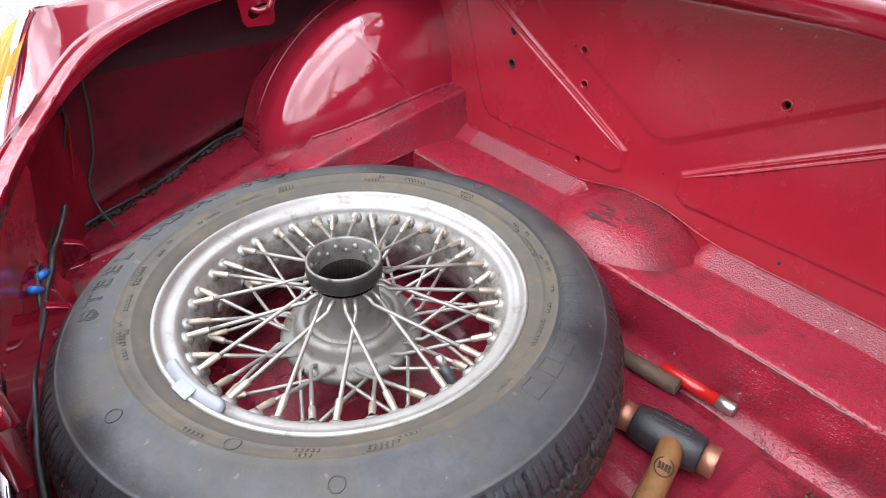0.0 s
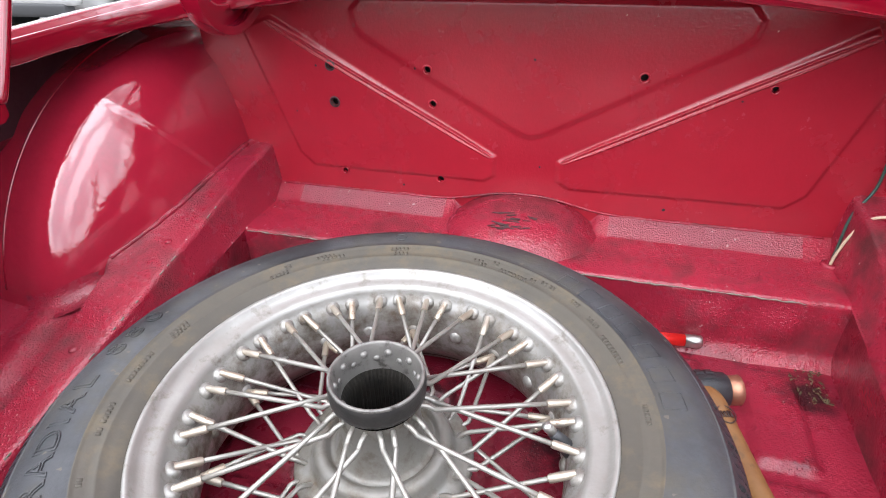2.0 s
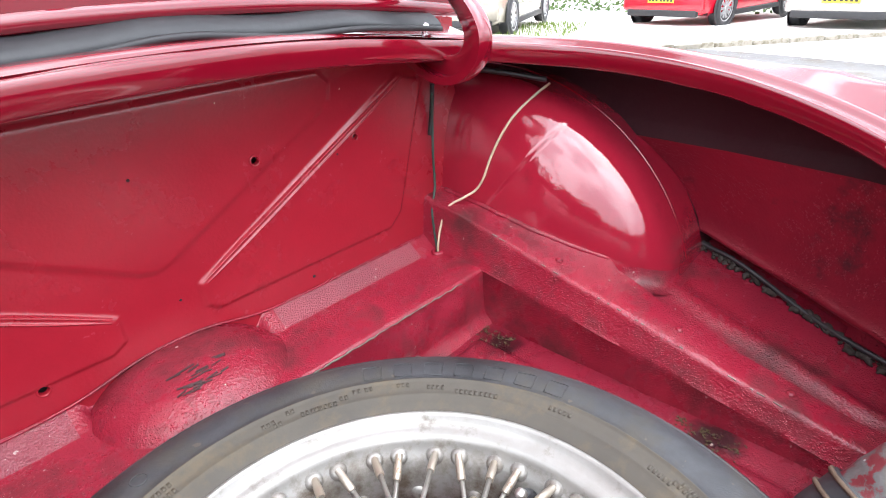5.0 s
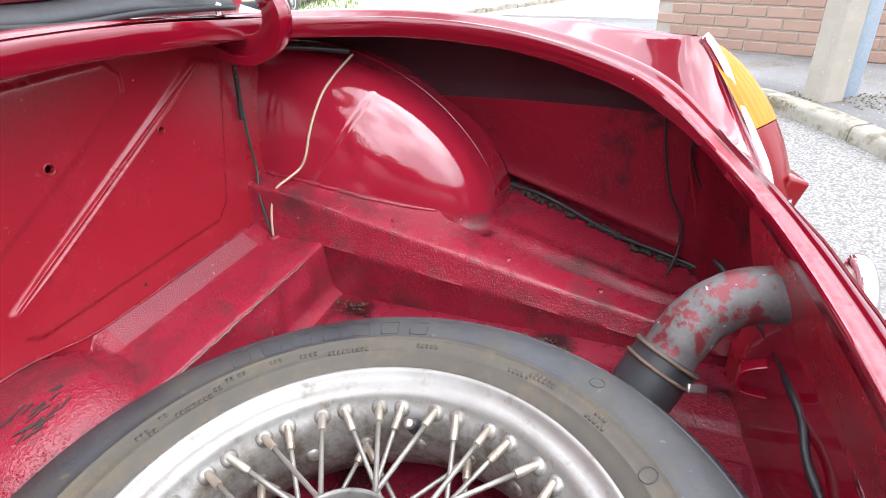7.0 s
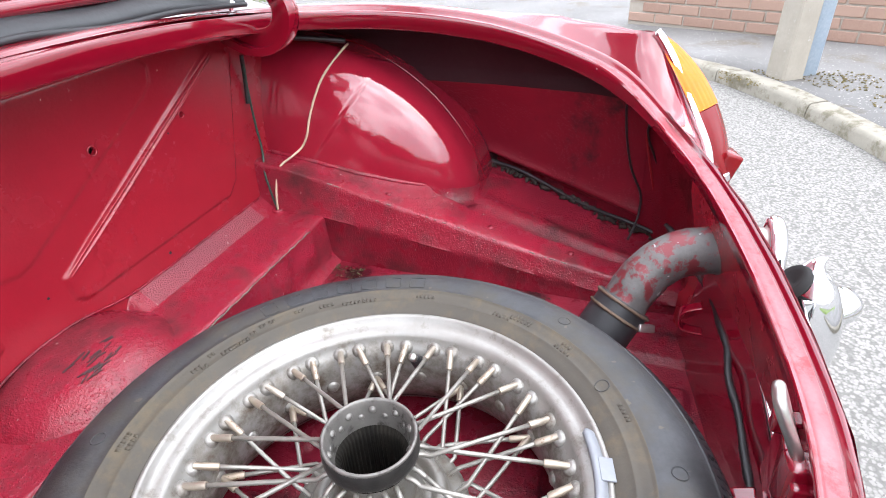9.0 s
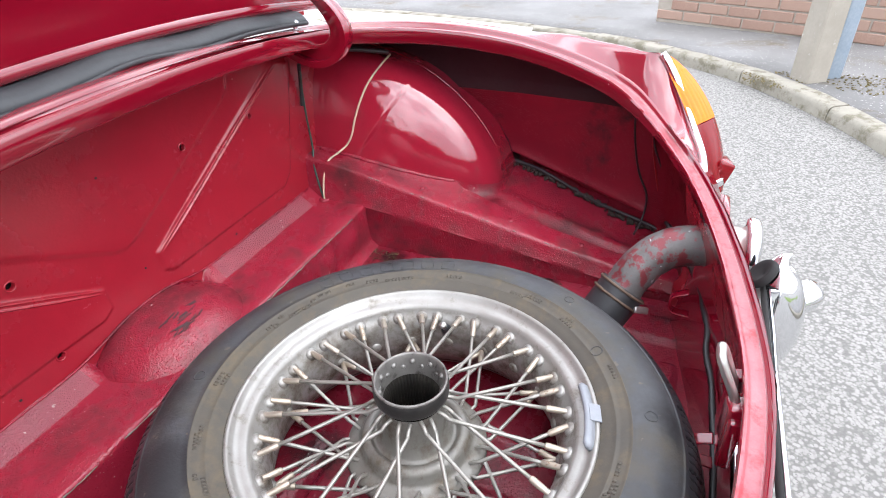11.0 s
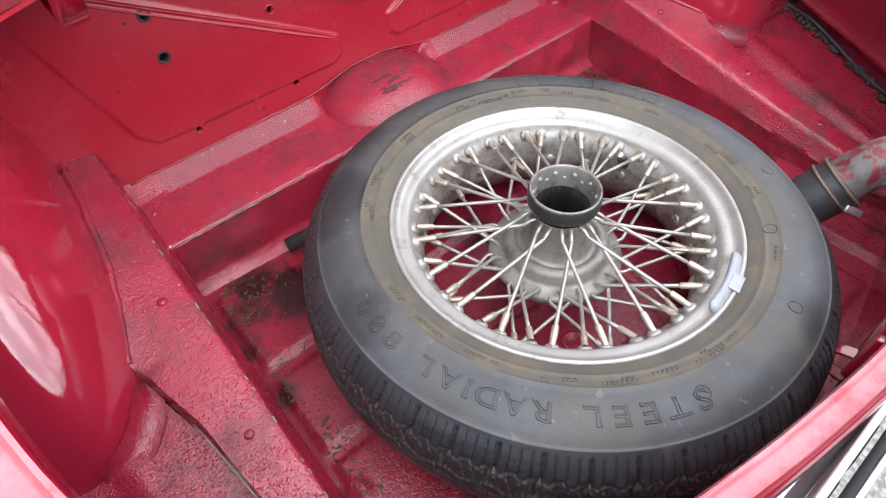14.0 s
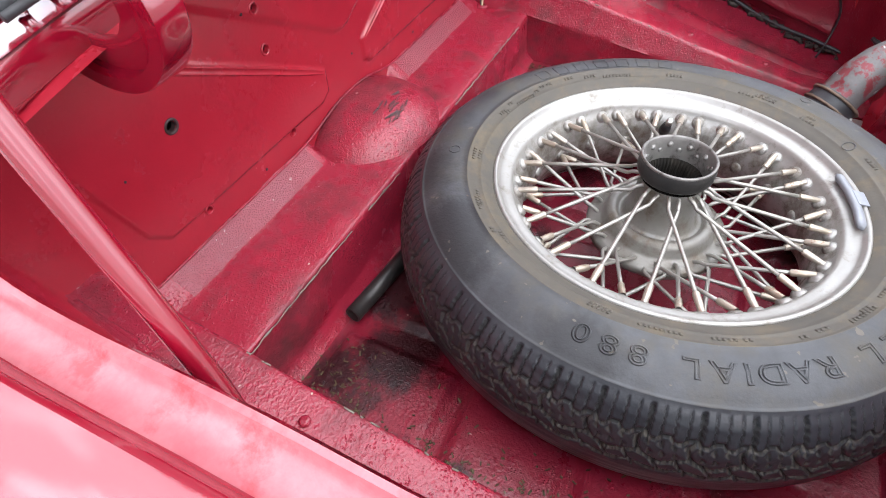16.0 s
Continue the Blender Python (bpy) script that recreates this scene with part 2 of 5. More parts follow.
rubber = material("tyre rubber", (0.028, 0.029, 0.031), 0.58, second=(0.058, 0.061, 0.066), scale=11, amount=1.0, bump=0.3, bump_scale=300, chips=(0.085, 0.075, 0.058), chip_scale=90, chip_from=0.7,
                  dirt=(0.064, 0.056, 0.041), dirt_scale=15, dirt_from=0.47, dirt_soft=0.24, rough_vary=0.16, stains=((-.19, .18, 0, .05, .12), (-.25, .03, 0, .03, .10), (-.10, .24, 0, .03, .12), (.22, .14, 0, .03, .12), (.05, -.26, 0, .02, .12)), stain_color=(0.014, 0.0145, 0.016), bump2=0.12, bump2_scale=30)
tread_rubber = material("tread rubber", (0.016, 0.018, 0.022), 0.38, second=(0.040, 0.041, 0.044), scale=20, amount=0.7, bump=0.25, bump_scale=300,
                        dirt=(0.075, 0.062, 0.045), dirt_scale=24, dirt_from=0.60, dirt_soft=0.12)
# Near-black puts the shade inside the sipes into the colour.
sipe_black = material("sipe rubber with shade painted in", (0.006, 0.006, 0.006), 0.7)
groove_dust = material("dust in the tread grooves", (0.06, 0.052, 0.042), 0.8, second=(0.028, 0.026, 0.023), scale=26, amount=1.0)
black_rubber = material("black rubber", (0.022, 0.023, 0.025), 0.5, second=(0.05, 0.05, 0.055), scale=20, amount=0.6, bump=0.2, bump_scale=150)
seal_vinyl = material("grey black vinyl", (0.022, 0.024, 0.027), 0.45, second=(0.045, 0.05, 0.053), scale=14, amount=0.6, bump=0.2, bump_scale=250, bump2=0.3, bump2_scale=18)
silver = material("aluminium wheel paint", (0.335, 0.327, 0.308), 0.33, 0.4, second=(0.19, 0.178, 0.155), scale=22, amount=0.7, bump=0.25, bump_scale=160,
                  dirt=(0.075, 0.046, 0.022), dirt_ring=(0.163, 0.172, 0.15), dirt_scale=52, dirt_from=0.56, dirt_soft=0.24, rough_vary=0.1)
hub_silver = material("dirty hub paint", (0.2, 0.193, 0.178), 0.40, 0.3, second=(0.13, 0.115, 0.085), scale=26, amount=0.6, bump=0.3, bump_scale=160,
                      dirt=(0.085, 0.06, 0.032), dirt_scale=34, dirt_from=0.49, dirt_soft=0.2)
spoke_silver = material("painted spoke", (0.33, 0.32, 0.295), 0.36, 0.5, second=(0.22, 0.2, 0.17), scale=40, amount=0.6, bump=0.2, bump_scale=300,
                        dirt=(0.20, 0.11, 0.05), dirt_scale=60, dirt_from=0.63, dirt_soft=0.06, per_object=0.35)
nipple_metal = material("tarnished nipple", (0.42, 0.39, 0.34), 0.36, 0.6, second=(0.36, 0.28, 0.20), scale=70, amount=0.7, bump=0.2, bump_scale=400,
                        dirt=(0.22, 0.11, 0.05), dirt_scale=80, dirt_from=0.60, dirt_soft=0.06, per_object=0.5)
hub_black = material("blackened hub steel", (0.022, 0.022, 0.023), 0.36, 0.4, second=(0.06, 0.056, 0.05), scale=25, amount=0.8, bump=0.3, bump_scale=200,
                     dirt=(0.10, 0.07, 0.04), dirt_scale=40, dirt_from=0.62)
worn_steel = material("worn bright steel", (0.2, 0.19, 0.175), 0.36, 0.4, second=(0.07, 0.065, 0.06), scale=60, amount=0.7, bump=0.2, bump_scale=250, dirt=(0.03, 0.025, 0.02), dirt_scale=60, dirt_from=0.55)
grime_mat = material("dark caked dirt", (0.020, 0.014, 0.012), 0.8, second=(0.05, 0.034, 0.026), scale=60, amount=0.8, bump=0.6, bump_scale=220)
grease = material("black grease", (0.006, 0.0055, 0.005), 0.85, second=(0.03, 0.026, 0.02), scale=60, amount=0.8, bump=0.5, bump_scale=180, spec=0.2)
steel = material("bare steel", (0.55, 0.54, 0.52), 0.3, 0.9, second=(0.35, 0.33, 0.3), scale=30, amount=0.6, bump=0.1, bump_scale=300)
lead = material("grey lead", (0.24, 0.255, 0.28), 0.5, 0.1, second=(0.17, 0.18, 0.195), scale=40, amount=0.6, bump=0.2, bump_scale=200)
chrome = material("chrome", (0.82, 0.83, 0.85), 0.06, 1.0, second=(0.7, 0.7, 0.72), scale=20, amount=0.4, rough_vary=0.03)
copper = material("beaten copper", (0.42, 0.2, 0.13), 0.45, 0.8, second=(0.35, 0.17, 0.11), scale=60, amount=0.7, bump=0.5, bump_scale=180)
cast_black = material("black cast iron", (0.022, 0.023, 0.026), 0.42, 0.2, second=(0.05, 0.05, 0.055), scale=50, amount=0.6, bump=0.4, bump_scale=350)
hide = material("worn wooden handle", (0.27, 0.13, 0.045), 0.5, second=(0.13, 0.06, 0.02), scale=30, amount=0.8, bump=0.4, bump_scale=120,
                dirt=(0.07, 0.04, 0.02), dirt_scale=35, dirt_from=0.60)
tool_red = material("bright red enamel", (0.45, 0.01, 0.008), 0.25, second=(0.5, 0.01, 0.008), scale=20, amount=0.4, coat=0.4, bump=0.05,
                    chips=(0.5, 0.5, 0.5), chip_scale=70, chip_from=0.72)
rusty = material("brown rusty steel", (0.10, 0.065, 0.045), 0.7, 0.3, second=(0.19, 0.13, 0.09), scale=50, amount=0.8, bump=0.6, bump_scale=200)
pipe_mat = material("grey pipe with red overspray", (0.105, 0.1, 0.097), 0.55, 0.3, second=(0.19, 0.182, 0.175), scale=25, amount=0.8, bump=0.4, bump_scale=220,
                    dirt=(0.17, 0.012, 0.02), dirt_scale=42, dirt_from=0.5, dirt_soft=0.05, dirt_rough=0.35, chips=(0.40, 0.40, 0.40), chip_scale=110, chip_from=0.72)
amber = material("amber lens", (0.86, 0.16, 0.0), 0.2, second=(0.72, 0.11, 0.0), scale=20, amount=0.4, coat=0.0, transmission=0.0, spec=0.3)
lens_red = material("red lens", (0.17, 0.003, 0.006), 0.12, second=(0.12, 0.002, 0.005), scale=20, amount=0.4, coat=0.0, transmission=0.0, spec=0.35)
wire_green = material("green wire", (0.02, 0.065, 0.048), 0.45)
wire_cream = material("cream wire", (0.60, 0.50, 0.36), 0.5)
wire_red = material("red wire", (0.30, 0.01, 0.015), 0.4)
wire_black = material("black taped loom", (0.018, 0.018, 0.020), 0.4, bump=0.5, bump_scale=120)
wire_blue = material("blue connector", (0.02, 0.18, 0.62), 0.35)
# Shade and grime of wing hollows and outer arches, painted in one dark red.
shade_grime = material("dark red with shade and grime in it", (0.034, 0.006, 0.01), 0.6, second=(0.04, 0.012, 0.015), scale=14, amount=0.8, bump=0.5, bump_scale=150, spec=0.2)
# Left inner wing: darker base and more dark blotches than the right.
darker_left = material("darker blotched red paint", (0.15, 0.007, 0.018), 0.5, second=(0.07, 0.006, 0.012), scale=7, amount=0.9, bump=0.5, bump_scale=200, dirt=(0.018, 0.010, 0.012), dirt_scale=6, dirt_from=0.45, dirt_soft=0.14, bump2=0.3, bump2_scale=30, spec=.3)
mark_dark = material("worn dark mark", (0.036, 0.017, 0.017), 0.6)
mark_pale = material("pale label print", (0.62, 0.55, 0.42), 0.55)
# Near-black: paints the dark of holes; plate bars share it.
hole_dark = material("dark cavity", (0.010, 0.009, 0.009), 0.9)
litter = material("leaf litter", (0.085, 0.065, 0.028), 0.9, second=(0.045, 0.04, 0.018), scale=150, amount=0.9)
lip_dusty = material("dusty lip paint", (0.30, 0.060, 0.075), 0.40, second=(0.36, 0.14, 0.15), scale=30, amount=0.8, bump=0.3, bump_scale=140, dirt=(0.28, 0.03, 0.04), dirt_scale=40, dirt_from=0.52, coat=0.3, coat_rough=0.25, rough_vary=0.12)
crumb = material("dry debris", (0.2, 0.18, 0.15), 0.9, second=(0.11, 0.09, 0.07), scale=200, amount=0.9)
grass_mat = material("grass", (0.10, 0.17, 0.025), 0.8, second=(0.16, 0.20, 0.04), scale=6, amount=0.8)
moss = material("moss and leaf litter", (0.10, 0.085, 0.03), 0.95, second=(0.17, 0.12, 0.06), scale=30, amount=0.9)
road_mat = material("chipped stone road surface", (0.275, 0.267, 0.25), 0.85, second=(0.19, 0.182, 0.168), scale=0.9, amount=0.5, bump=1.0, bump_scale=85, cells=110, cell_dark=(0.11, 0.105, 0.097),
                    chips=(0.12, 0.115, 0.11), chip_scale=150, chip_from=0.64, bump2=0.8, bump2_scale=110)
pave_mat = material("worn asphalt pavement", (0.19, 0.185, 0.18), 0.85, second=(0.1, 0.096, 0.09), scale=1.3, amount=1.0, bump=1.0, bump_scale=90,
                    dirt=(0.10, 0.075, 0.045), dirt_scale=2.2, dirt_from=0.56, chips=(0.36, 0.35, 0.33), chip_scale=85, chip_from=0.66)
drive_mat = material("pale block paving", (0.78, 0.76, 0.72), 0.85, second=(0.62, 0.59, 0.55), scale=2, amount=0.7, bump=0.4, bump_scale=40)
kerb_mat = material("weathered kerb concrete", (0.29, 0.27, 0.225), 0.85, second=(0.19, 0.175, 0.14), scale=8, amount=0.8, bump=1.0, bump_scale=70,
                    dirt=(0.11, 0.095, 0.06), dirt_scale=12, dirt_from=0.48, per_object=0.5, bump2=0.8, bump2_scale=30)
post_mat = material("weathered concrete", (0.34, 0.31, 0.26), 0.85, second=(0.24, 0.22, 0.18), scale=7, amount=0.8, bump=0.7, bump_scale=90,
                    dirt=(0.46, 0.45, 0.42), dirt_scale=14, dirt_from=0.62)
galv = material("weathered blue grey steel", (0.30, 0.37, 0.44), 0.5, 0.4, second=(0.42, 0.47, 0.52), scale=9, amount=0.7, bump=0.1, dirt=(0.16, 0.19, 0.23), dirt_scale=20)
brick_mat = material("red brown brick", (0.27, 0.165, 0.125), 0.85, second=(0.33, 0.22, 0.17), scale=14, amount=0.8, bump=0.6, bump_scale=120, per_object=0.9)
mortar = material("mortar", (0.36, 0.32, 0.27), 0.9, second=(0.28, 0.25, 0.21), scale=20, amount=0.7, bump=0.6, bump_scale=100)
car_red = material("bright red car paint", (0.55, 0.008, 0.025), 0.2, coat=0.7, rough_vary=0.03)
car_beige = material("pale gold car paint", (0.46, 0.42, 0.34), 0.25, 0.4, coat=0.7, rough_vary=0.03)
car_grey = material("warm grey car paint", (0.42, 0.40, 0.37), 0.25, 0.4, coat=0.7, rough_vary=0.03)
car_silver = material("silver car paint", (0.58, 0.58, 0.58), 0.25, 0.5, coat=0.7, rough_vary=0.03)
car_glass = material("dark car glass", (0.02, 0.022, 0.025), 0.05, coat=0.5, rough_vary=0.02)
car_trim = material("black plastic trim", (0.03, 0.03, 0.032), 0.5)
alloy = material("alloy wheel", (0.50, 0.50, 0.51), 0.3, 0.8)
plate_white = material("white plate", (0.62, 0.62, 0.60), 0.35)
plate_yellow = material("yellow number plate", (0.80, 0.62, 0.05), 0.4)

# ---- the car's boot ----
BULK = 0.472
car = thing("sports_car", "old red sports car with an open, scuffed boot", "car")


# lip of the boot opening: right half, from the front middle to the rear middle
LIP_R = [(0, .347, .908), (.12, .351, .905), (.24, .362, .894), (.34, .374, .881), (.43, .362, .870), (.482, .315, .862), (.509, .24, .857),
         (.523, .14, .847), (.524, .04, .829), (.510, -.06, .799), (.491, -.110, .776), (.466, -.152, .748), (.43, -.187, .722), (.38, -.215, .709), (.29, -.242, .702), (.19, -.262, .700), (.09, -.276, .699)]
LIP_L = LIP_R[:4] + [(.436, .372, .868), (.503, .335, .856), (.527, .25, .848), (.5245, .14, .845)] + LIP_R[8:]
LIP = LIP_R + [(0, -.283, .699)] + [(-x, y, z) for x, y, z in LIP_L[:0:-1]]
ring = spline(LIP, 6, True)
for _ in range(10):
    ring = [ring[i] * .5 + (ring[i - 1] + ring[(i + 1) % len(ring)]) * .25 for i in range(len(ring))]


def ring_out(i):
    along = ring[(i + 3) % len(ring)] - ring[(i - 3) % len(ring)]
    return Vector((along.y, -along.x, 0)).normalized() * -1


LIP_PROFILE = [(.014, -.019), (.003, -.020), (0, -.017), (0, -.004), (-.0015, .003), (.0005, .0065), (.0035, .0068), (.0060, .0035), (.0080, .0020), (.0150, .0016), (.0225, .0020), (.0245, .0040), (.0258, .0085), (.0280, .0110), (.0300, .0117)]


def lip_at(i, k):
    o = ring_out(i)
    d, h = LIP_PROFILE[k]
    slim = step(-.10, -.17, ring[i].y)
    d, h = d * (1 - .25 * slim), h * (1 - .35 * slim)
    wob = 0.0003 * noise.noise(Vector((i * .5, k * 3.1, 0)))
    return tuple(ring[i] + o * (d + wob) + Vector((0, 0, h + wob)))


lip = part("boot_lip", sheet(lip_at, range(len(ring)), range(len(LIP_PROFILE)), True), gloss_red, car, "red gutter lip around the boot opening", angle=50)
lip.data.materials.append(lip_dusty)
lip.data.polygons.foreach_set("material_index", [1 if 5 <= k <= 9 else 0 for _ in ring for k in range(len(LIP_PROFILE) - 1)])

# outer skin: from the lip over the crest to the flank
half = len(LIP_R) * 6


def skin_at(s, v, sgn=1):
    """s: station along the right half of the lip, v: 0 at the lip, 1 at the sill."""
    i = int(round(s))
    a = Vector(lip_at(i * sgn % len(ring), len(LIP_PROFILE) - 1))
    a.x = abs(a.x)
    y = a.y
    k = i / half
    if y > .33 and a.x < .44:
        b = Vector((a.x * 1.12, .56, .93 - .05 * a.x))
        c = Vector((a.x * 1.35, .80, .93 - .10 * a.x))
        d = Vector((a.x * 1.60, 1.05, .92 - .12 * a.x))
    else:
        w = lerp([(-.3, .55), (-.15, .588), (0, .665), (.15, .715), (.35, .75), (.6, .76)], y)
        lift = lerp([(-.15, .056), (-.05, .026), (.05, .006), (.12, .001), (.3, .0)], y)
        back = lerp([(-.2, -.03), (-.05, 0), (.33, 0.0), (.38, .30)], y)
        b = Vector((a.x + lerp([(-.12, .020), (0, .030), (.2, .027)], y), y + back * .4, a.z + lift))
        c = Vector((w - .012, y + back, a.z - .056))
        d = Vector((w + .01, y + back * 1.2, .56))
    if y < .05:
        w_ = step(.05, -.12, y)
        for q in (b, c, d):
            q.y -= w_ * max(0, .835 - q.z) * .55
    if v < .3:
        t = v / .3
        return tuple(a.lerp(b, t) + Vector((0, 0, -.0035 * t * t * step(0, .10, y) if a.x > .44 else .001 * math.sin(math.pi * t))))
    if v < .7:
        t = (v - .3) / .4
        b = b + Vector((0, 0, -.0035 * step(0, .10, y) if a.x > .44 else 0))
        e = b + Vector((.036, 0, -.005))
        return tuple((1 - t) ** 2 * b + 2 * t * (1 - t) * e + t * t * c)
    t = (v - .7) / .3
    return tuple(c.lerp(d, t))


SV = [0, .05, .1, .15, .2, .25, .3, .36, .42, .48, .54, .6, .66, .7, .78, .86, .93, 1]
tail = 10 * 6
CREST = Vector(skin_at(tail, .3))
TRIM = spline([CREST, (.541, -.147, .829), (.531, -.167, .805), (.519, -.184, .779), (.491, -.210, .735), (.471, -.230, .700), (.451, -.238, .672), (.440, -.243, .640)], 4)
n_ = len(TRIM)


def fused(data):
    """Weld sheets that meet edge to edge, so that they shade as one."""
    bm = bmesh.new()
    vs = [bm.verts.new(v) for v in data[0]]
    for f in data[1]:
        bm.faces.new([vs[i] for i in f])
    bmesh.ops.remove_doubles(bm, verts=bm.verts[:], dist=.0002)
    bmesh.ops.recalc_face_normals(bm, faces=bm.faces[:])
    tail_verts = [v for v in bm.verts if v.co.y < -.03 and v.co.z > .70 and not v.is_boundary]
    for _ in range(3):
        bmesh.ops.smooth_vert(bm, verts=tail_verts, factor=.5, use_axis_x=True, use_axis_y=True, use_axis_z=True)
    return bm


for sgn in (1, -1):
    data = sheet(lambda s, v: skin_at(s, v, sgn), range(0, tail + 1), SV)
    lip_edge = [Vector(lip_at((tail + round(k * 18 / (n_ - 1))) * sgn % len(ring), len(LIP_PROFILE) - 1)) for k in range(n_)]
    lip_edge = [Vector((abs(p.x), p.y, p.z)) for p in lip_edge]
    panel = sheet(lambda k, v: tuple(lip_edge[k].lerp(TRIM[k], v) + (Vector(skin_at(tail, .3 * v, sgn)) - lip_edge[0].lerp(CREST, v)) * (1 - k / (n_ - 1)) ** 2), range(n_), [x / .3 for x in SV[:7]])
    body = merge(data, panel)
    part("wing", fused(([(sgn * x, y, z) for x, y, z in body[0]], body[1])), gloss_red, car, "polished red rear wing")


# rear panel, outside and inside
def rear_line(x):
    i = min(abs(x), .466)
    return lerp([(0, -.283), (.09, -.276), (.19, -.262), (.29, -.242), (.38, -.215), (.43, -.187), (.466, -.152), (.49, -.110)], i)


def rear_out(x, v):
    z = .708 - .36 * v
    return (x, rear_line(x) - .075 * step(.34, .47, abs(x)) * step(0, .2, v) - .0225 - .006 * math.sin(min(v * 3, 1) * math.pi / 2) + .05 * v * v, z + lerp([(0, 0), (.38, .008), (.43, .02), (.47, .045)], abs(x)) * (1 - v))


part("rear_panel", sheet(rear_out, np.linspace(-.47, .47, 49), np.linspace(0, 1, 12)), gloss_red, car, "red outer rear panel below the boot opening")


def rear_in(x, v):
    z = .690 - (.690 - FLOOR) * v + lerp([(0, 0), (.38, .010), (.43, .02), (.47, .04)], abs(x)) * (1 - v)
    return (x, rear_line(x) - .004 - .020 * step(0, .5, v) + .008 * step(.72, .78, v), z)


part("inner_rear_panel", sheet(rear_in, np.linspace(-.385, .385, 49), np.linspace(0, 1, 24)), panel_red, car, "red inner face of the rear panel")


# floor with pressed panels
def pad(x, y, x0, x1, y0, y1, h, soft=.006):
    return h * step(x0, x0 + soft, x) * (1 - step(x1 - soft, x1, x)) * step(y0, y0 + soft, y) * (1 - step(y1 - soft, y1, y))


def floor_at(x, y):
    z = FLOOR - .006
    for x0, x1 in ((-.395, -.285), (-.255, -.03), (.03, .255), (.295, .358)):
        for y0, y1 in ((-.25, -.125), (-.105, .015), (.030, .148), (.165, .312)):
            z += pad(x, y, x0, x1, y0, y1, .008)
    r = math.hypot(x + .392, y + .03)
    z += .004 * (1 - step(.012, .018, r)) + .003 * noise.noise(Vector((x * 9, y * 9, 0)))
    return (x, y, z)


part("boot_floor", sheet(floor_at, np.linspace(-.425, .425, 171), np.linspace(-.315, .36, 136)), floor_red, car, "dirty red boot floor with pressed panels", thick=.002)


# ledge in front of the bulkhead, with the hump in its middle
LEDGE = [(.318, FLOOR - .012), (.328, FLOOR - .003), (.339, FLOOR + .006), (.3420, FLOOR + .014), (.343, FLOOR + .030), (.344, FLOOR + .040), (.3445, .520), (.345, .532), (.345, .545), (.3455, .549), (.347, .552), (.350, .5535), (.39, .5535), (.440, .5535), (.4435, .5545), (.449, .5580), (.467, .5715), (.471, .5745), (.480, .582)]
RISER = [(-.345, -.275), (-.02, .10), (.215, .285), (.31, .36)]


def ledge_at(x, k):
    y, z = LEDGE[k]
    d = .112 * math.sqrt(max(0, 1 - (x / .112) ** 2)) if abs(x) < .112 else 0
    if 3 <= k <= 7:
        for x0, x1 in RISER:
            y -= .006 * step(x0, x0 + .006, x) * (1 - step(x1 - .006, x1, x)) * (1 if 4 <= k <= 6 else .2)
    if 14 <= k <= 17:
        end = step(.098, .112, abs(x))
        z = z * end + (1 - end) * (.5545 + (k - 14) * .0012)
    return (x, y + .0012 * noise.noise(Vector((x * 25, k * .4, 0))), z + .0012 * noise.noise(Vector((x * 22, k, 5))))


xs = sorted(set(np.round(np.concatenate([np.linspace(-.425, .425, 86), np.linspace(-.13, .13, 53)]), 4)))
ledge = part("ledge", sheet(ledge_at, xs, range(len(LEDGE))), gritty_red, car, "red ledge with a rough chamfered strip", angle=60)
ledge.data.materials.append(rough_red)
ledge.data.polygons.foreach_set("material_index", [1 if 14 <= k <= 16 and .12 < abs(xs[i]) < .37 else 0 for i in range(len(xs) - 1) for k in range(len(LEDGE) - 1)])
rnd = random.Random(4)
for k, (x0, x1) in enumerate(((-.40, -.20), (-.17, -.09), (.085, .36))):
    pts = [(x, .3435 + .0006 * rnd.uniform(-1, 1), .5515 + .0008 * rnd.uniform(-1, 1)) for x in np.arange(x0, x1, .008)]
    part("worn_edge", tube(pts, [.0006 + .0010 * rnd.random() ** 2 for _ in pts], 6), crumb, car, "chipped bare edge of the ledge")


def hump_at(a, b):
    r = math.sin(b * math.pi / 2)
    x = .112 * r * math.cos(a)
    y = .447 + .106 * r * math.sin(a)
    z = .5515 + .043 * (max(0, 1 - r ** 2.7)) ** .95
    return (x, min(y, .4735), z)


part("hump", sheet(hump_at, [2 * math.pi * i / 56 for i in range(56)], np.linspace(0, 1, 15), True), gritty_red, car, "red rounded hump pressed into the ledge")
part("ledge_seam", tube([(x, .4700, .5745 + .020 * math.exp(-(abs(x) / .085) ** 2.6)) for x in np.linspace(-.40, .40, 90)], .0016, 8), gritty_red, car, "sealed seam between ledge and bulkhead")
rnd = random.Random(11)
for k in range(26):
    x, y = rnd.uniform(-.028, .024), rnd.uniform(.382, .412)
    r = math.hypot(x / .112, (y - .447) / .106)
    z = .5515 + .043 * (max(0, 1 - r ** 2.7)) ** .95 + .0006
    part("scratch", moved(block((rnd.uniform(.008, .02), rnd.uniform(.0008, .002), .0008), 0), pose(x, y, z, 24, 0, rnd.uniform(-20, 20))), mark_dark, car, smooth=False)

# bulkhead with its pressed triangles and beads
TRI_L = [(-.045, .650), (-.046, .620), (-.062, .610), (-.340, .612), (-.362, .632), (-.425, .82), (-.375, .834)]
VEE = [(-.232, .862), (-.250, .846), (-.246, .824), (-.236, .812), (-.012, .6865), (.004, .683), (.020, .6865), (.242, .808), (.258, .822), (.262, .842), (.246, .860)]


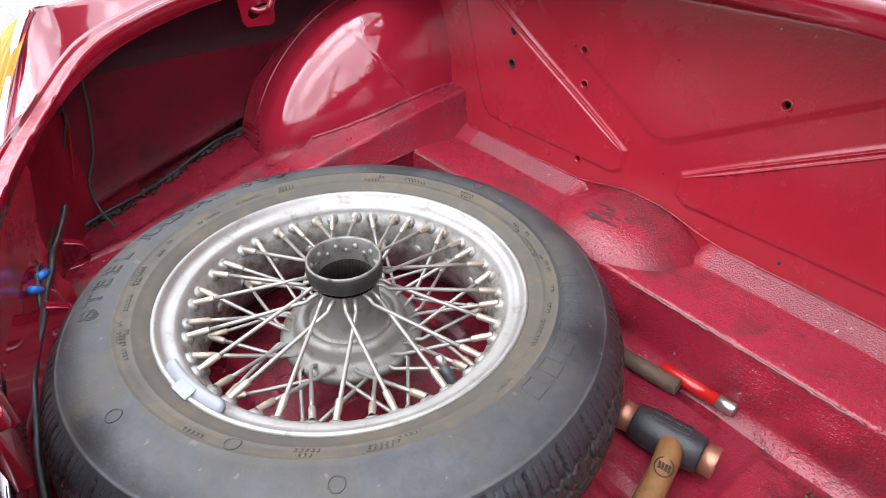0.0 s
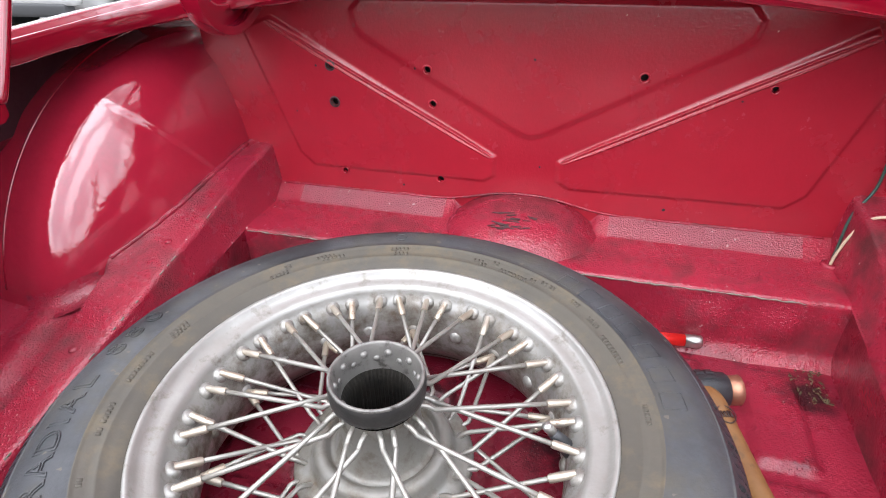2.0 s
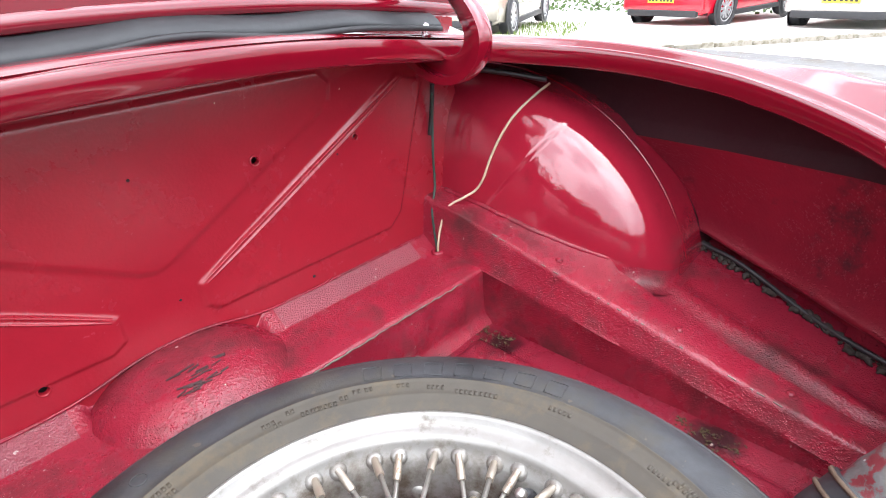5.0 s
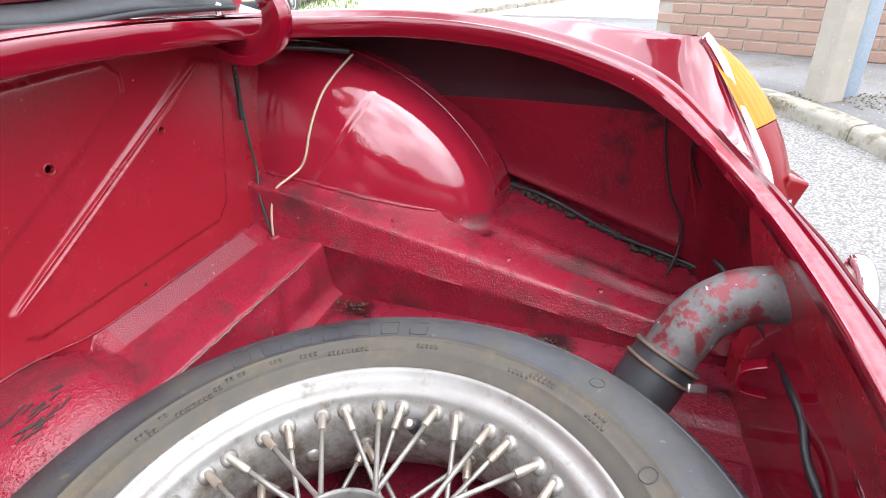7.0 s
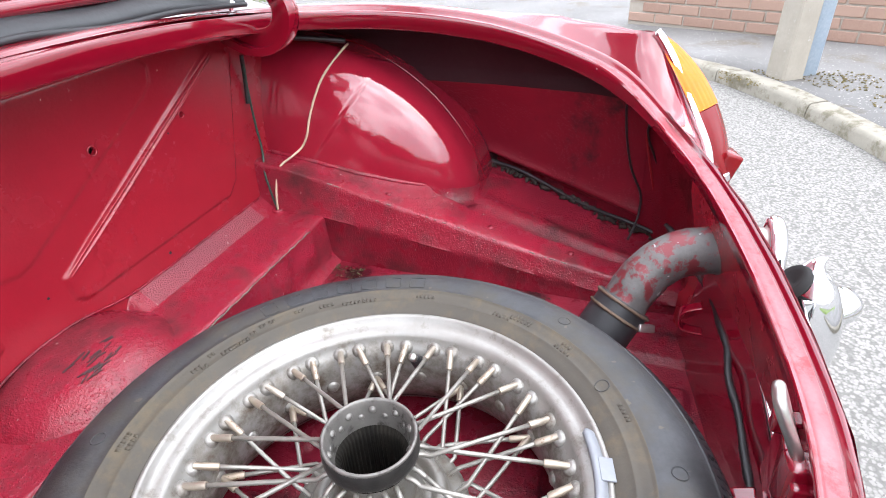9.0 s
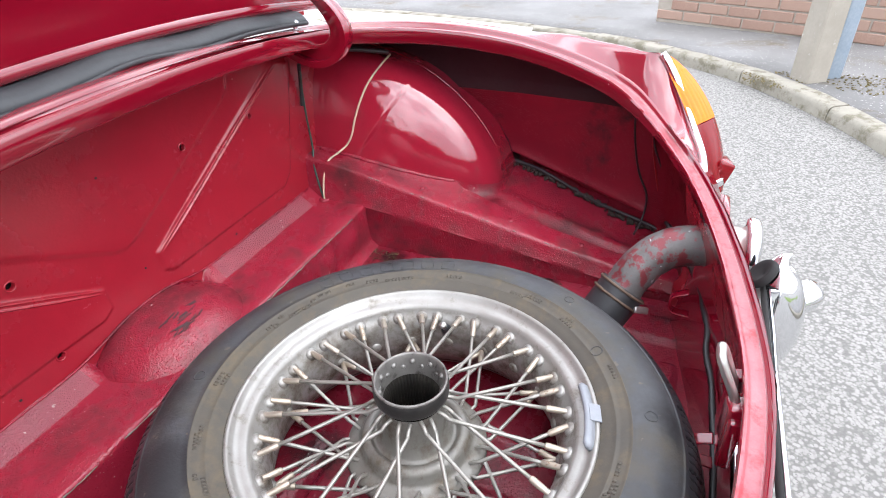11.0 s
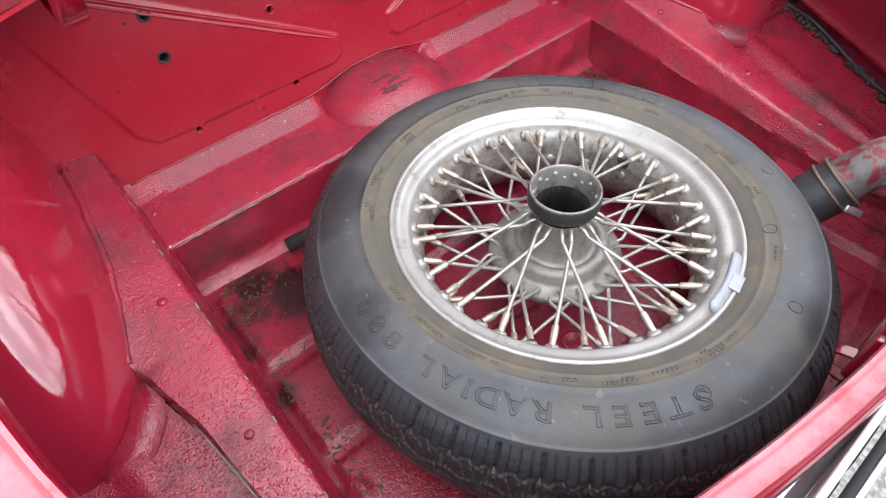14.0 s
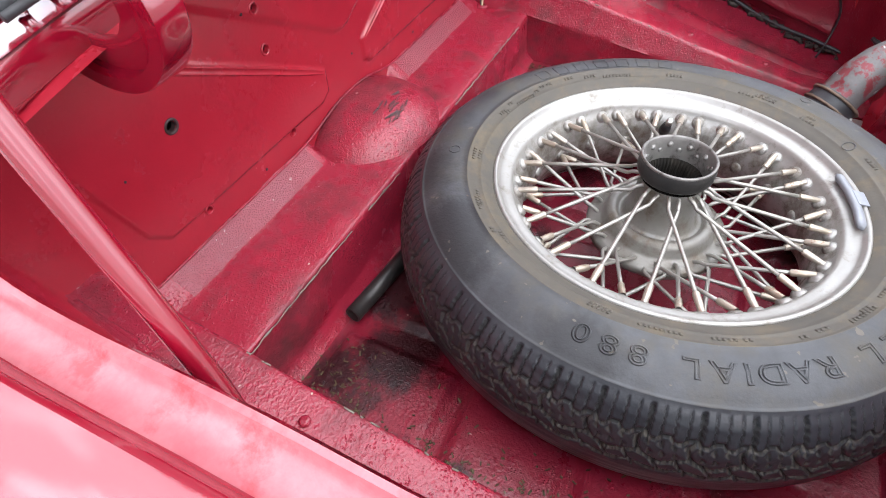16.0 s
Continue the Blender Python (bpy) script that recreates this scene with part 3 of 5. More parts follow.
def inside(poly, x, z):
    """Signed distance to a polygon, positive inside."""
    best, odd = 9.0, False
    for (ax, az), (bx, bz) in zip(poly, poly[1:] + poly[:1]):
        dx, dz = bx - ax, bz - az
        t = min(max(((x - ax) * dx + (z - az) * dz) / (dx * dx + dz * dz), 0), 1)
        best = min(best, math.hypot(x - ax - t * dx, z - az - t * dz))
        if (az > z) != (bz > z) and x < (bx - ax) * (z - az) / (bz - az) + ax:
            odd = not odd
    return best if odd else -best


TRI_R = [(-x, z) for x, z in TRI_L]
HOLES = [(-.289, .771, .0062), (-.2885, .718, .0065), (-.142, .771, .0055), (-.137, .722, .0055), (-.129, .606, .0055), (-.287, .606, .0048), (.143, .773, .0055), (.292, .766, .0045),
         (-.312, .770, .0020), (-.160, .772, .0020), (-.355, .700, .0015), (.020, .640, .0018), (-.190, .590, .0020), (.196, .591, .0025), (.26, .75, .0015), (.005, .79, .002)]


def bulk_at(x, z):
    y = BULK
    for poly in (TRI_L, TRI_R):
        y -= .0035 * step(-.0035, .0035, inside(poly, x, z))
    y -= .0035 * step(-.005, .005, inside(VEE, x, z))
    y += .0022 * noise.noise(Vector((x * 5, z * 7, 2)))
    return (x, y, z)


cells = sheet(bulk_at, np.linspace(-.50, .50, 451), np.linspace(.560, .915, 165))
keep = []
for f in cells[1]:
    cx, cz = (sum(cells[0][i][j] for i in f) / 4 for j in (0, 2))
    if not any(r > .003 and math.hypot(cx - hx, cz - hz) < r * .93 for hx, hz, r in HOLES):
        keep.append(f)
part("bulkhead", (cells[0], keep), panel_red, car, "red pressed bulkhead with drilled holes and diagonal beads")
BEAD = [(-.0085, .0012), (-.0068, -.0006), (-.0054, -.0028), (-.0044, -.0030), (-.0034, -.0022), (-.0022, -.0002), (.0022, -.0002), (.0034, -.0022), (.0044, -.0030), (.0054, -.0028), (.0068, -.0006), (.0085, .0012)]


def bead_at(s, k, sx):
    """A pressed channel between two fine ridges, running out at both ends."""
    d, out = BEAD[k]
    a, b = Vector((sx * .052, 0, .650)), Vector((sx * .385, 0, .829))
    across = Vector((-(b - a).z, 0, (b - a).x)).normalized() * sx
    slim = min(1, .15 + 6 * s, .15 + 5 * (1 - s))
    p = a.lerp(b, s) + across * d * (.35 + .35 * slim)
    return (p.x, bulk_at(p.x, p.z)[1] - .0004 + out * slim * .75, p.z)


for sx in (1, -1):
    part("bead", sheet(lambda s, k: bead_at(s, k, sx), np.linspace(0, 1, 60), range(len(BEAD))), panel_red, car, "diagonal pressed bead with worn bright ridges")
for hx, hz, r in HOLES:
    y = bulk_at(hx, hz)[1]
    if r > .003:
        part("hole_rim", moved(revolve([(r * 1.32, 0), (r * 1.25, .0011), (r * 1.0, .0013), (r * .86, .0002), (r * .84, -.006)], 20), Matrix.Translation((hx, y - .0004, hz)) @ pose(0, 0, 0, 90)), mark_dark if r > .006 else panel_red, car)
    else:
        # Pinholes are near-black discs, their depth painted.
        part("pinhole", moved(revolve([(r, -.0006), (r * .8, .0006), (0, .0006)], 10), Matrix.Translation((hx, y, hz)) @ pose(0, 0, 0, 90)), hole_dark, car)
# Added near-black sheet that gives the drilled holes their dark depth.
part("cavity_panel", sheet(lambda x, z: (x, BULK + .014, z), np.linspace(-.5, .5, 3), np.linspace(.55, .9, 3)), hole_dark, car, "near-black backing sheet painting the dark of the holes")
part("deck_underside", sheet(lambda x, y: (x, y, .903 - .25 * x * x - .008), np.linspace(-.46, .46, 25), np.linspace(.362, .50, 8)), panel_red, car, "red underside of the rear deck")


# side rails, wheel arches and side floors
RAIL_TOP = [(-.30, .490), (-.20, .500), (-.13, .508), (0, .535), (.113, .562), (.25, .592), (.33, .612), (.40, .628), (.48, .640)]
RAIL_OUT = [(-.30, .455), (-.10, .462), (.02, .468), (.10, .478), (.16, .494), (.19, .500), (.24, .484), (.30, .468), (.40, .456), (.48, .452)]
AY, AZ, AR, AX = .50, .470, .352, .452


def rail_at(y, k):
    top, out = lerp(RAIL_TOP, y), lerp(RAIL_OUT, y)
    seam = max(FLOOR + .012, .553 - .26 * max(0, .345 - y) * .55)
    pts = [(.404, FLOOR - .01), (.405, FLOOR + .006), (.407, seam - .006), (.4045, seam - .001), (.408, seam + .004), (.414, top - .006), (.4155, top - .002), (.418, top), (.422, top + .0006), (.5 * (.42 + out), top + .001), (out - .004, top + .002), (out, top + .005 - .020 * step(.19, .15, y)), (out + .002 + .022 * step(.17, .20, y), top - .002 - .034 * step(.20, .17, y))]
    x, z = pts[k]
    n_ = .0016 * noise.noise(Vector((y * 14, k * .8, 3)))
    return (x + n_, y, z + n_)


def arch_at(a, u):
    """a: angle round the axle line, u: 0 on the inner face, 1 at the outer wing."""
    if u < .8:
        q = max(u / .8, .02) * math.pi / 2
        r, x = AR * math.sin(q) ** .76, AX + .113 * (1 - max(math.cos(q), 0) ** .76)
    else:
        r, x = AR, AX + .113 + (u - .8) / .2 * .17
    x -= .0022 * step(.925, .955, a) * step(.95, .6, u)
    r *= 1 + .13 * step(.30, .86, u) * max(0, math.cos(a)) ** 1.5
    return (x, AY - r * math.cos(a), AZ + r * math.sin(a) * .985)


def arch_x(y, z):
    """Height of the arch skin over the car's middle plane at (y, z)."""
    a = math.atan2((z - AZ) / .985, AY - y)
    r = math.hypot(AY - y, (z - AZ) / .985)
    best = min((abs(math.hypot(AY - p[1], (p[2] - AZ) / .985) - r), p[0]) for p in (arch_at(a, k / 400) for k in range(320)))
    return best[1] - .003


def side_floor_at(y, v):
    inner = lerp(RAIL_OUT, y) + .002
    outer = lerp([(-.30, .53), (-.20, .560), (-.1, .595), (0, .635), (.15, .675), (.30, .69)], y)
    x = inner + (outer - inner) * v
    z = lerp(RAIL_TOP, y) - .010 - .016 * step(.20, .14, y) + .008 * math.exp(-((v - .34) / .10) ** 2) * step(.19, .1, y) + .022 * v
    z += .002 * noise.noise(Vector((x * 12, y * 12, 7)))
    return (x, y, z)


def side_wall_at(y, v):
    """Inner side of the wing: a lower panel up to a seam, and the deeper hollow above it."""
    bx, _, bz = side_floor_at(min(y, .30), 1.0)
    tz = lerp([(-.20, .765), (-.16, .790), (-.06, .812), (.04, .83), (.14, .845), (.30, .855), (.47, .862)], y)
    tx = lerp([(-.20, .545), (-.16, .560), (-.06, .592), (.1, .616), (.47, .635)], y)
    zs = min(.728, tz - .04)
    if v < .62:
        t = v / .62
        foot = .13 + .03 * noise.noise(Vector((y * 14, 2, 0)))
        bx += .030 * (1 - step(foot - .02, foot, t)) - .006 * math.exp(-((t - foot - .03) / .04) ** 2)
        return (bx + (tx - bx) * t + .010 * math.sin(math.pi * t) + .002 * noise.noise(Vector((y * 11, v * 5, 4))), y, bz + (zs - bz) * t)
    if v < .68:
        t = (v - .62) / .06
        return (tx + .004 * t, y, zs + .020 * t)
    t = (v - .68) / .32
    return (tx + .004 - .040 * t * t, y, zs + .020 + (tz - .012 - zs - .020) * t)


TAIL_PLAN = spline([(.612, -.090, 0), (.590, -.145, 0), (.562, -.185, 0), (.522, -.207, 0), (.480, -.224, 0), (.435, -.236, 0), (.380, -.240, 0)], 5)


def tail_wall_at(i, v):
    p = TAIL_PLAN[i]
    top = lerp([(.38, .688), (.43, .695), (.48, .705), (.52, .735), (.56, .775), (.60, .795)], p.x)
    z = .46 + (top - .46) * v
    return (p.x, p.y + .012 * step(.60, .72, z), z)


arch_cells = sheet(arch_at, sorted([*np.linspace(0, math.pi * .62, 90), .925, .935, .945, .955]), np.linspace(0, 1, 56))
arch_foot = []
for u_ in np.linspace(.30, .80, 44):
    low, high = 0.0, 1.4
    for _ in range(30):
        mid_a = (low + high) / 2
        p_ = arch_at(mid_a, u_)
        base_z = lerp(RAIL_TOP, p_[1]) + .001 - .024 * step(-.012, .004, p_[0] - lerp(RAIL_OUT, p_[1]))
        low, high = (mid_a, high) if p_[2] < base_z else (low, mid_a)
    p_ = Vector(arch_at(high, u_))
    if high < 1.35 and p_.y < .466:
        arch_foot.append(p_)


def foot_at(i, t):
    """A hollow fillet where the arch runs out onto the rail."""
    d = arch_foot[min(i + 1, len(arch_foot) - 1)] - arch_foot[max(i - 1, 0)]
    out = Vector((d.y, -d.x, 0)).normalized()
    tip = step(.490, .515, arch_foot[i].x)
    wide = .011 + .008 * tip + .003 * noise.noise(arch_foot[i] * 30)
    return tuple(arch_foot[i] + out * (wide * t * t - .003 * (1 - t)) + Vector((0, 0, (.014 + .012 * tip) * (1 - t) ** 2 + .0010 + .001 * tip)))


for sgn in (1, -1):
    def flip(data):
        return [(sgn * x, y, z) for x, y, z in data[0]], [f if sgn > 0 else f[::-1] for f in data[1]]
    part("side_rail", flip(sheet(rail_at, np.linspace(-.295, .474, 90), range(13))), gritty_red, car, "red box rail with a chipped top edge", angle=55)
    arch = part("wheel_arch", flip(arch_cells), arch_red, car, "glossy red rounded wheel arch")
    # Outer band past the crest: dirt, with shade painted into the dark red.
    arch.data.materials.append(shade_grime)
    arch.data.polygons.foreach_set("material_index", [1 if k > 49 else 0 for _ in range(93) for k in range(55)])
    part("side_floor", flip(sheet(side_floor_at, np.linspace(-.27, .30, 60), np.linspace(0, 1.3, 28))), gritty_red, car, "red side floor behind the wheel arch")
    part("inner_wing", flip(sheet(side_wall_at, np.linspace(-.16, .474, 60), sorted([*np.linspace(0, .619, 12), *np.linspace(.04, .12, 12)]))), grimy_red if sgn > 0 else darker_left, car, "grimy dark red inner side of the wing")
    # The hollow's shade is put into its dark colour.
    part("wing_hollow", flip(sheet(side_wall_at, np.linspace(-.16, .474, 60), [.619, .63, .65, .68, .70, .78, .86, .93, 1])), shade_grime, car, "hollow under the top of the wing, its shade painted in")
    part("tail_wall", flip(sheet(tail_wall_at, range(len(TAIL_PLAN)), np.linspace(0, 1, 18))), grimy_red, car, "dark red inner tail panel")
    part("arch_seam", tube([(sgn * x, y, z) for x, y, z in (arch_at(a_, .84) for a_ in np.linspace(.25, 1.75, 40))], .0013, 8), gloss_red, car, "raised red seam along the arch crest")
    part("arch_fillet", flip(sheet(foot_at, range(len(arch_foot)), np.linspace(0, 1, 9))), gritty_red, car, "painted fillet round the foot of the arch")
    # sealant along the arch foot and rust along the rail edge
    pts = [(sgn * (lerp(RAIL_OUT, y) + .001), y, lerp(RAIL_TOP, y) + .004) for y in np.linspace(.19, .46, 40)]
    part("seam_sealer", tube([(x + sgn * .0015 * noise.noise(Vector((y * 60, 0, sgn))), y, z) for x, y, z in pts], .0042, 8), gritty_red, car, "painted bead of sealer")
    rnd = random.Random(20 + sgn)
    for _ in range(16):
        y = rnd.uniform(-.12, .33)
        part("paint_chip", moved(block((.0016, rnd.uniform(.003, .011), .0013), .0004), pose(sgn * .4165, y, lerp(RAIL_TOP, y) - .0008, 12, 0, rnd.uniform(-6, 6))), crumb, car)
    for y in (.235, .06, -.07):
        part("screw", moved(revolve([(.0055, 0), (.005, .0018), (.003, .0026), (0, .0026)], 12), Matrix.Translation((sgn * .443, y, lerp(RAIL_TOP, y) + .001))), gritty_red, car)

# lid, hinges, seal, prop
LID_Y, LID_Z, LID_T = .415, .945, radians(75)
lid_up = Vector((0, -math.cos(LID_T), math.sin(LID_T)))
lid_out = Vector((0, -math.sin(LID_T), -math.cos(LID_T)))


def lid_at(u, v, depth):
    """u across, v up the lid, depth towards the boot."""
    w = lerp([(0, .455), (.04, .485), (.15, .50), (.35, .495), (.5, .47), (.57, .43), (.60, .38)], v)
    x = u * w
    crown = .006 * (1 - u * u) + .03 * math.sin(math.pi * min(v / .62, 1))
    return tuple(Vector((x, LID_Y, LID_Z)) + lid_up * (v - .035 * u * u * (1 if v < .3 else 0)) - lid_out * (crown - depth))


lv = [0, .02, .04, .08, .12, .18, .25, .32, .40, .48, .54, .58, .60]
lid = part("boot_lid", merge(sheet(lambda u, v: lid_at(u, v, 0), np.linspace(-1, 1, 33), lv),
                            (lambda d: (d[0], [f[::-1] for f in d[1]]))(sheet(lambda u, v: lid_at(u, v, .012 + .006 * (step(.05, .09, v) * (1 - step(.50, .54, v)) * (1 - step(.84, .90, abs(u))))), np.linspace(-1, 1, 61), np.linspace(0, .60, 41)))),
           gloss_red, car, "raised red boot lid seen from its underside")
rim_pts = [lid_at(u, 0, .006) for u in np.linspace(-1, 1, 25)] + [lid_at(1, v, .006) for v in lv[1:]] + [lid_at(u, .60, .006) for u in np.linspace(.9, -1, 20)] + [lid_at(-1, v, .006) for v in lv[-2:0:-1]]
part("lid_rim", tube(rim_pts + rim_pts[:1], .0095, 8, False), gloss_red, lid, "folded red edge of the lid")
for u in (-.45, 0, .45):
    part("stiffener", sheet(lambda a, v: tuple(Vector(lid_at(u + a * .035, v, .014 + .012 * (1 - a * a)))), np.linspace(-1, 1, 7), np.linspace(.10, .48, 12)), gloss_red, lid)


def strap(points, width, thick, x):
    """A flat bar bent in a plane of constant x."""
    p = spline(points, 8)
    verts = []
    for i, q in enumerate(p):
        along = (p[min(i + 1, len(p) - 1)] - p[max(i - 1, 0)]).normalized()
        n_ = Vector((0, -along.z, along.y)) * thick / 2
        for dx, s in ((-1, 1), (-.8, 1.18), (.8, 1.18), (1, 1), (1, -1), (.8, -1.18), (-.8, -1.18), (-1, -1)):
            verts.append(q + Vector((dx * width / 2 + x, 0, 0)) + n_ * s)
    faces = [(i * 8 + k, i * 8 + (k + 1) % 8, i * 8 + 8 + (k + 1) % 8, i * 8 + 8 + k) for i in range(len(p) - 1) for k in range(8)]
    return verts, faces + [tuple(range(7, -1, -1)), tuple((len(p) - 1) * 8 + k for k in range(8))]


for sgn in (1, -1):
    h = part("hinge", strap([(0, .400, .985), (0, .368, .958), (0, .325, .925), (0, .306, .893), (0, .314, .862), (0, .340, .842), (0, .372, .838), (0, .405, .848), (0, .440, .868)], .024, .010, sgn * .368), gloss_red, car, "red goose-neck lid hinge", angle=40)
    part("bolt", moved(tube([(-.012, 0, 0), (.012, 0, 0)], .006, 10), Matrix.Translation((sgn * .372 - .016, .384, .968))), steel, h, "plated steel bolt")
    part("hinge_web", strap([(0, .396, .975), (0, .350, .940), (0, .322, .895), (0, .335, .862), (0, .372, .852), (0, .42, .864)], .006, .024, sgn * .372), gloss_red, h)

seal_pts = [(x, .405 + .002 * math.sin(x * 5) - .04 * x * x, .928 - .17 * x * x + .0012 * math.sin(x * 31) + .002 * noise.noise(Vector((x * 9, 0, 0)))) for x in np.linspace(-.41, .385, 70)]


def seal_at(i, k):
    a = 2 * math.pi * k / 14
    fold = 1 + .10 * noise.noise(Vector((i * .35, k * .8, 3)))
    x, y, z = seal_pts[i]
    return (x, y + .015 * math.cos(a) * fold, z + .0085 * math.sin(a) * fold + .006 * math.cos(a))


seal = part("weather_strip", sheet(seal_at, range(70), range(15)), seal_vinyl, car, "wrinkled grey-black vinyl strip lying along the deck")
part("welt", tube([Vector(p) + Vector((0, -.014, -.009 + .002 * math.sin(p[0] * 23))) for p in seal_pts], .0035, 8), black_rubber, seal)
for x in (-.395, -.372, .36):
    part("stud", moved(revolve([(.004, 0), (.004, .006), (.0065, .008), (.0065, .012), (.003, .015), (0, .015)], 12), Matrix.Translation((x, .392, .916 - .20 * x * x))), chrome, car, "chrome fastener stud")
part("deck", sheet(lambda x, y: (x, y, .914 - .20 * x * x + .012 * step(.38, .6, y)), np.linspace(-.47, .47, 25), np.linspace(.372, 1.05, 10)), gloss_red, car, "red rear deck in front of the lid")

# prop rod and its slotted bracket on the driver's left
rod = part("prop_rod", tube(spline([(-.540, .136, .800), (-.534, .146, .797), (-.524, .157, .801), (-.5165, .1625, .812), (-.5075, .204, .905), (-.500, .244, 1.0), (-.479, .358, 1.27)], 8), .0053, 12), gloss_red, car, "red painted lid prop rod")


def bracket_shape():
    bm = bmesh.new()
    outer = [(-.030, .03), (-.026, -.012), (-.020, -.020), (.020, -.022), (.028, -.016), (.031, .03)]
    slot = [(-.016, -.004), (-.010, -.010), (-.002, -.008), (.000, -.001), (.018, .004), (.020, .008), (.016, .012), (-.006, .008), (-.014, .004)]
    rings = [[bm.verts.new((x, 0, z)) for x, z in poly] for poly in (outer, slot)]
    edges = [bm.edges.new((r[i], r[(i + 1) % len(r)])) for r in rings for i in range(len(r))]
    bmesh.ops.triangle_fill(bm, use_beauty=True, edges=edges)
    inner = [f for f in bm.faces if all(v in rings[1] for v in f.verts)]
    bmesh.ops.delete(bm, geom=inner, context="FACES_ONLY")
    return bm


bracket = part("prop_bracket", bracket_shape(), gloss_red, car, "red slotted prop bracket under the lip", smooth=False, thick=.0025)
bracket.matrix_world = Matrix.Translation((-.5375, .143, .795)) @ pose(0, 0, 0, 0, 0, 93)

# filler pipe, cap, striker, loom
pipe_path = spline([(.277, -.156, .566), (.289, -.168, .588), (.304, -.186, .610), (.316, -.210, .625), (.322, -.238, .632), (.323, -.268, .635), (.323, -.300, .637)], 8)
pipe = part("filler_pipe", tube(pipe_path, [.0285 + .0012 * noise.noise(Vector((i * .3, 0, 0))) for i in range(len(pipe_path))], 24), pipe_mat, car, "scuffed grey fuel filler pipe with red overspray")
hose_path = spline([(.222, -.112, .492), (.243, -.128, .520), (.264, -.145, .548), (.280, -.159, .571)], 6)
part("hose", tube(hose_path, .0335, 24), black_rubber, pipe, "ribbed black rubber filler hose")
for i in (8, 14, 17):
    q = hose_path[i]
    d = (hose_path[min(i + 1, 18)] - hose_path[i - 1]).normalized()
    part("hose_clip", moved(tube([(math.cos(a) * .0345, math.sin(a) * .0345, 0) for a in np.linspace(0, 2 * math.pi, 33)], .0022, 6, False), Matrix.Translation(q) @ d.to_track_quat("Z", "Y").to_matrix().to_4x4()), rusty, pipe, "wire hose clip")
part("clip_screw", moved(block((.012, .022, .010), .002), pose(.258, -.186, .552, 20, 30, 40)), steel, pipe, "steel clip screw")
cap_axis = (pipe_path[-1] - pipe_path[-4]).normalized()
cap_at = Matrix.Translation(pipe_path[-1]) @ cap_axis.to_track_quat("Z", "Y").to_matrix().to_4x4()
part("filler_neck", moved(revolve([(.029, -.02), (.031, -.012), (.031, 0), (.034, .002)], 28), cap_at), steel, pipe)
part("filler_cap", moved(revolve([(.034, .001), (.043, .001), (.046, .006), (.045, .013), (.039, .018), (.020, .022), (0, .023)], 36), cap_at), chrome, pipe, "chrome fuel cap")

part("striker", tube(spline([(.014, -.290, .655), (.014, -.276, .690), (.011, -.263, .722), (.004, -.258, .734), (-.006, -.260, .726), (-.010, -.275, .695), (-.010, -.287, .665)], 8), .0042, 12), steel, car, "plated latch striker loop")
part("striker_foot", merge(moved(block((.062, .012, .060), .003), pose(.002, -.280, .650)), moved(block((.020, .022, .045), .004), pose(-.012, -.282, .668, 0, 0, 10)), moved(block((.012, .030, .016), .003), pose(.024, -.282, .684))), gloss_red, car, "red latch bracket on the rear panel")
loom = spline([(.455, -.20, .585), (.40, -.232, .575), (.34, -.252, .570), (.27, -.266, .566), (.20, -.274, .560), (.12, -.284, .548), (0, -.290, .540), (-.14, -.286, .542), (-.26, -.268, .545), (-.34, -.246, .560), (-.40, -.225, .575), (-.45, -.20, .60)], 12)
part("wiring_loom", tube([p + Vector((0, .004 * noise.noise(p * 20), .004 * noise.noise(p * 25 + Vector((3, 0, 0))))) for p in loom], [.0040 + .0016 * noise.noise(p * 90) for p in loom], 10), wire_black, car, "black taped wiring loom along the rear panel")
for x in (.27, .03, -.24, -.37):
    part("loom_clip", strap([(0, rear_line(x) + .002, .590), (0, rear_line(x) + .022, .578), (0, rear_line(x) + .020, .556), (0, rear_line(x) - .004, .552)], .014, .002, x), gloss_red, car)


def wire(points, radius, mat, label):
    return part("wire", tube(spline(points, 8), radius, 8), mat, car, label)


wire([(arch_x(y, z), y, z) for y, z in ((.337, .803), (.345, .79), (.358, .765), (.370, .735), (.380, .703), (.388, .672), (.400, .652))] + [(.440, .408, .644), (.422, .425, .630), (.4115, .433, .60), (.406, .436, .57), (.405, .437, .552)], .0019, wire_cream, "thin cream wire over the wheel arch")
wire([(.430, .455, .800), (.437, .464, .760), (.432, .462, .70), (.430, .460, .655), (.413, .452, .62), (.4085, .445, .58), (.405, .437, .552)], .0019, wire_green, "thin green wire in the corner")
wire([(.385, .40, .835), (.420, .44, .845), (.46, .43, .835), (.51, .37, .822), (.54, .33, .812)], .0042, wire_black, "black sleeved wire under the lip")
wire([(.435, .458, .812), (.4375, .465, .770), (.433, .467, .735)], .0034, wire_black, "black sleeve")
part("grommet", moved(revolve([(.011, 0), (.011, .003), (.007, .005), (.004, .002)], 16), Matrix.Translation((.405, .437, .553))), gritty_red, car)
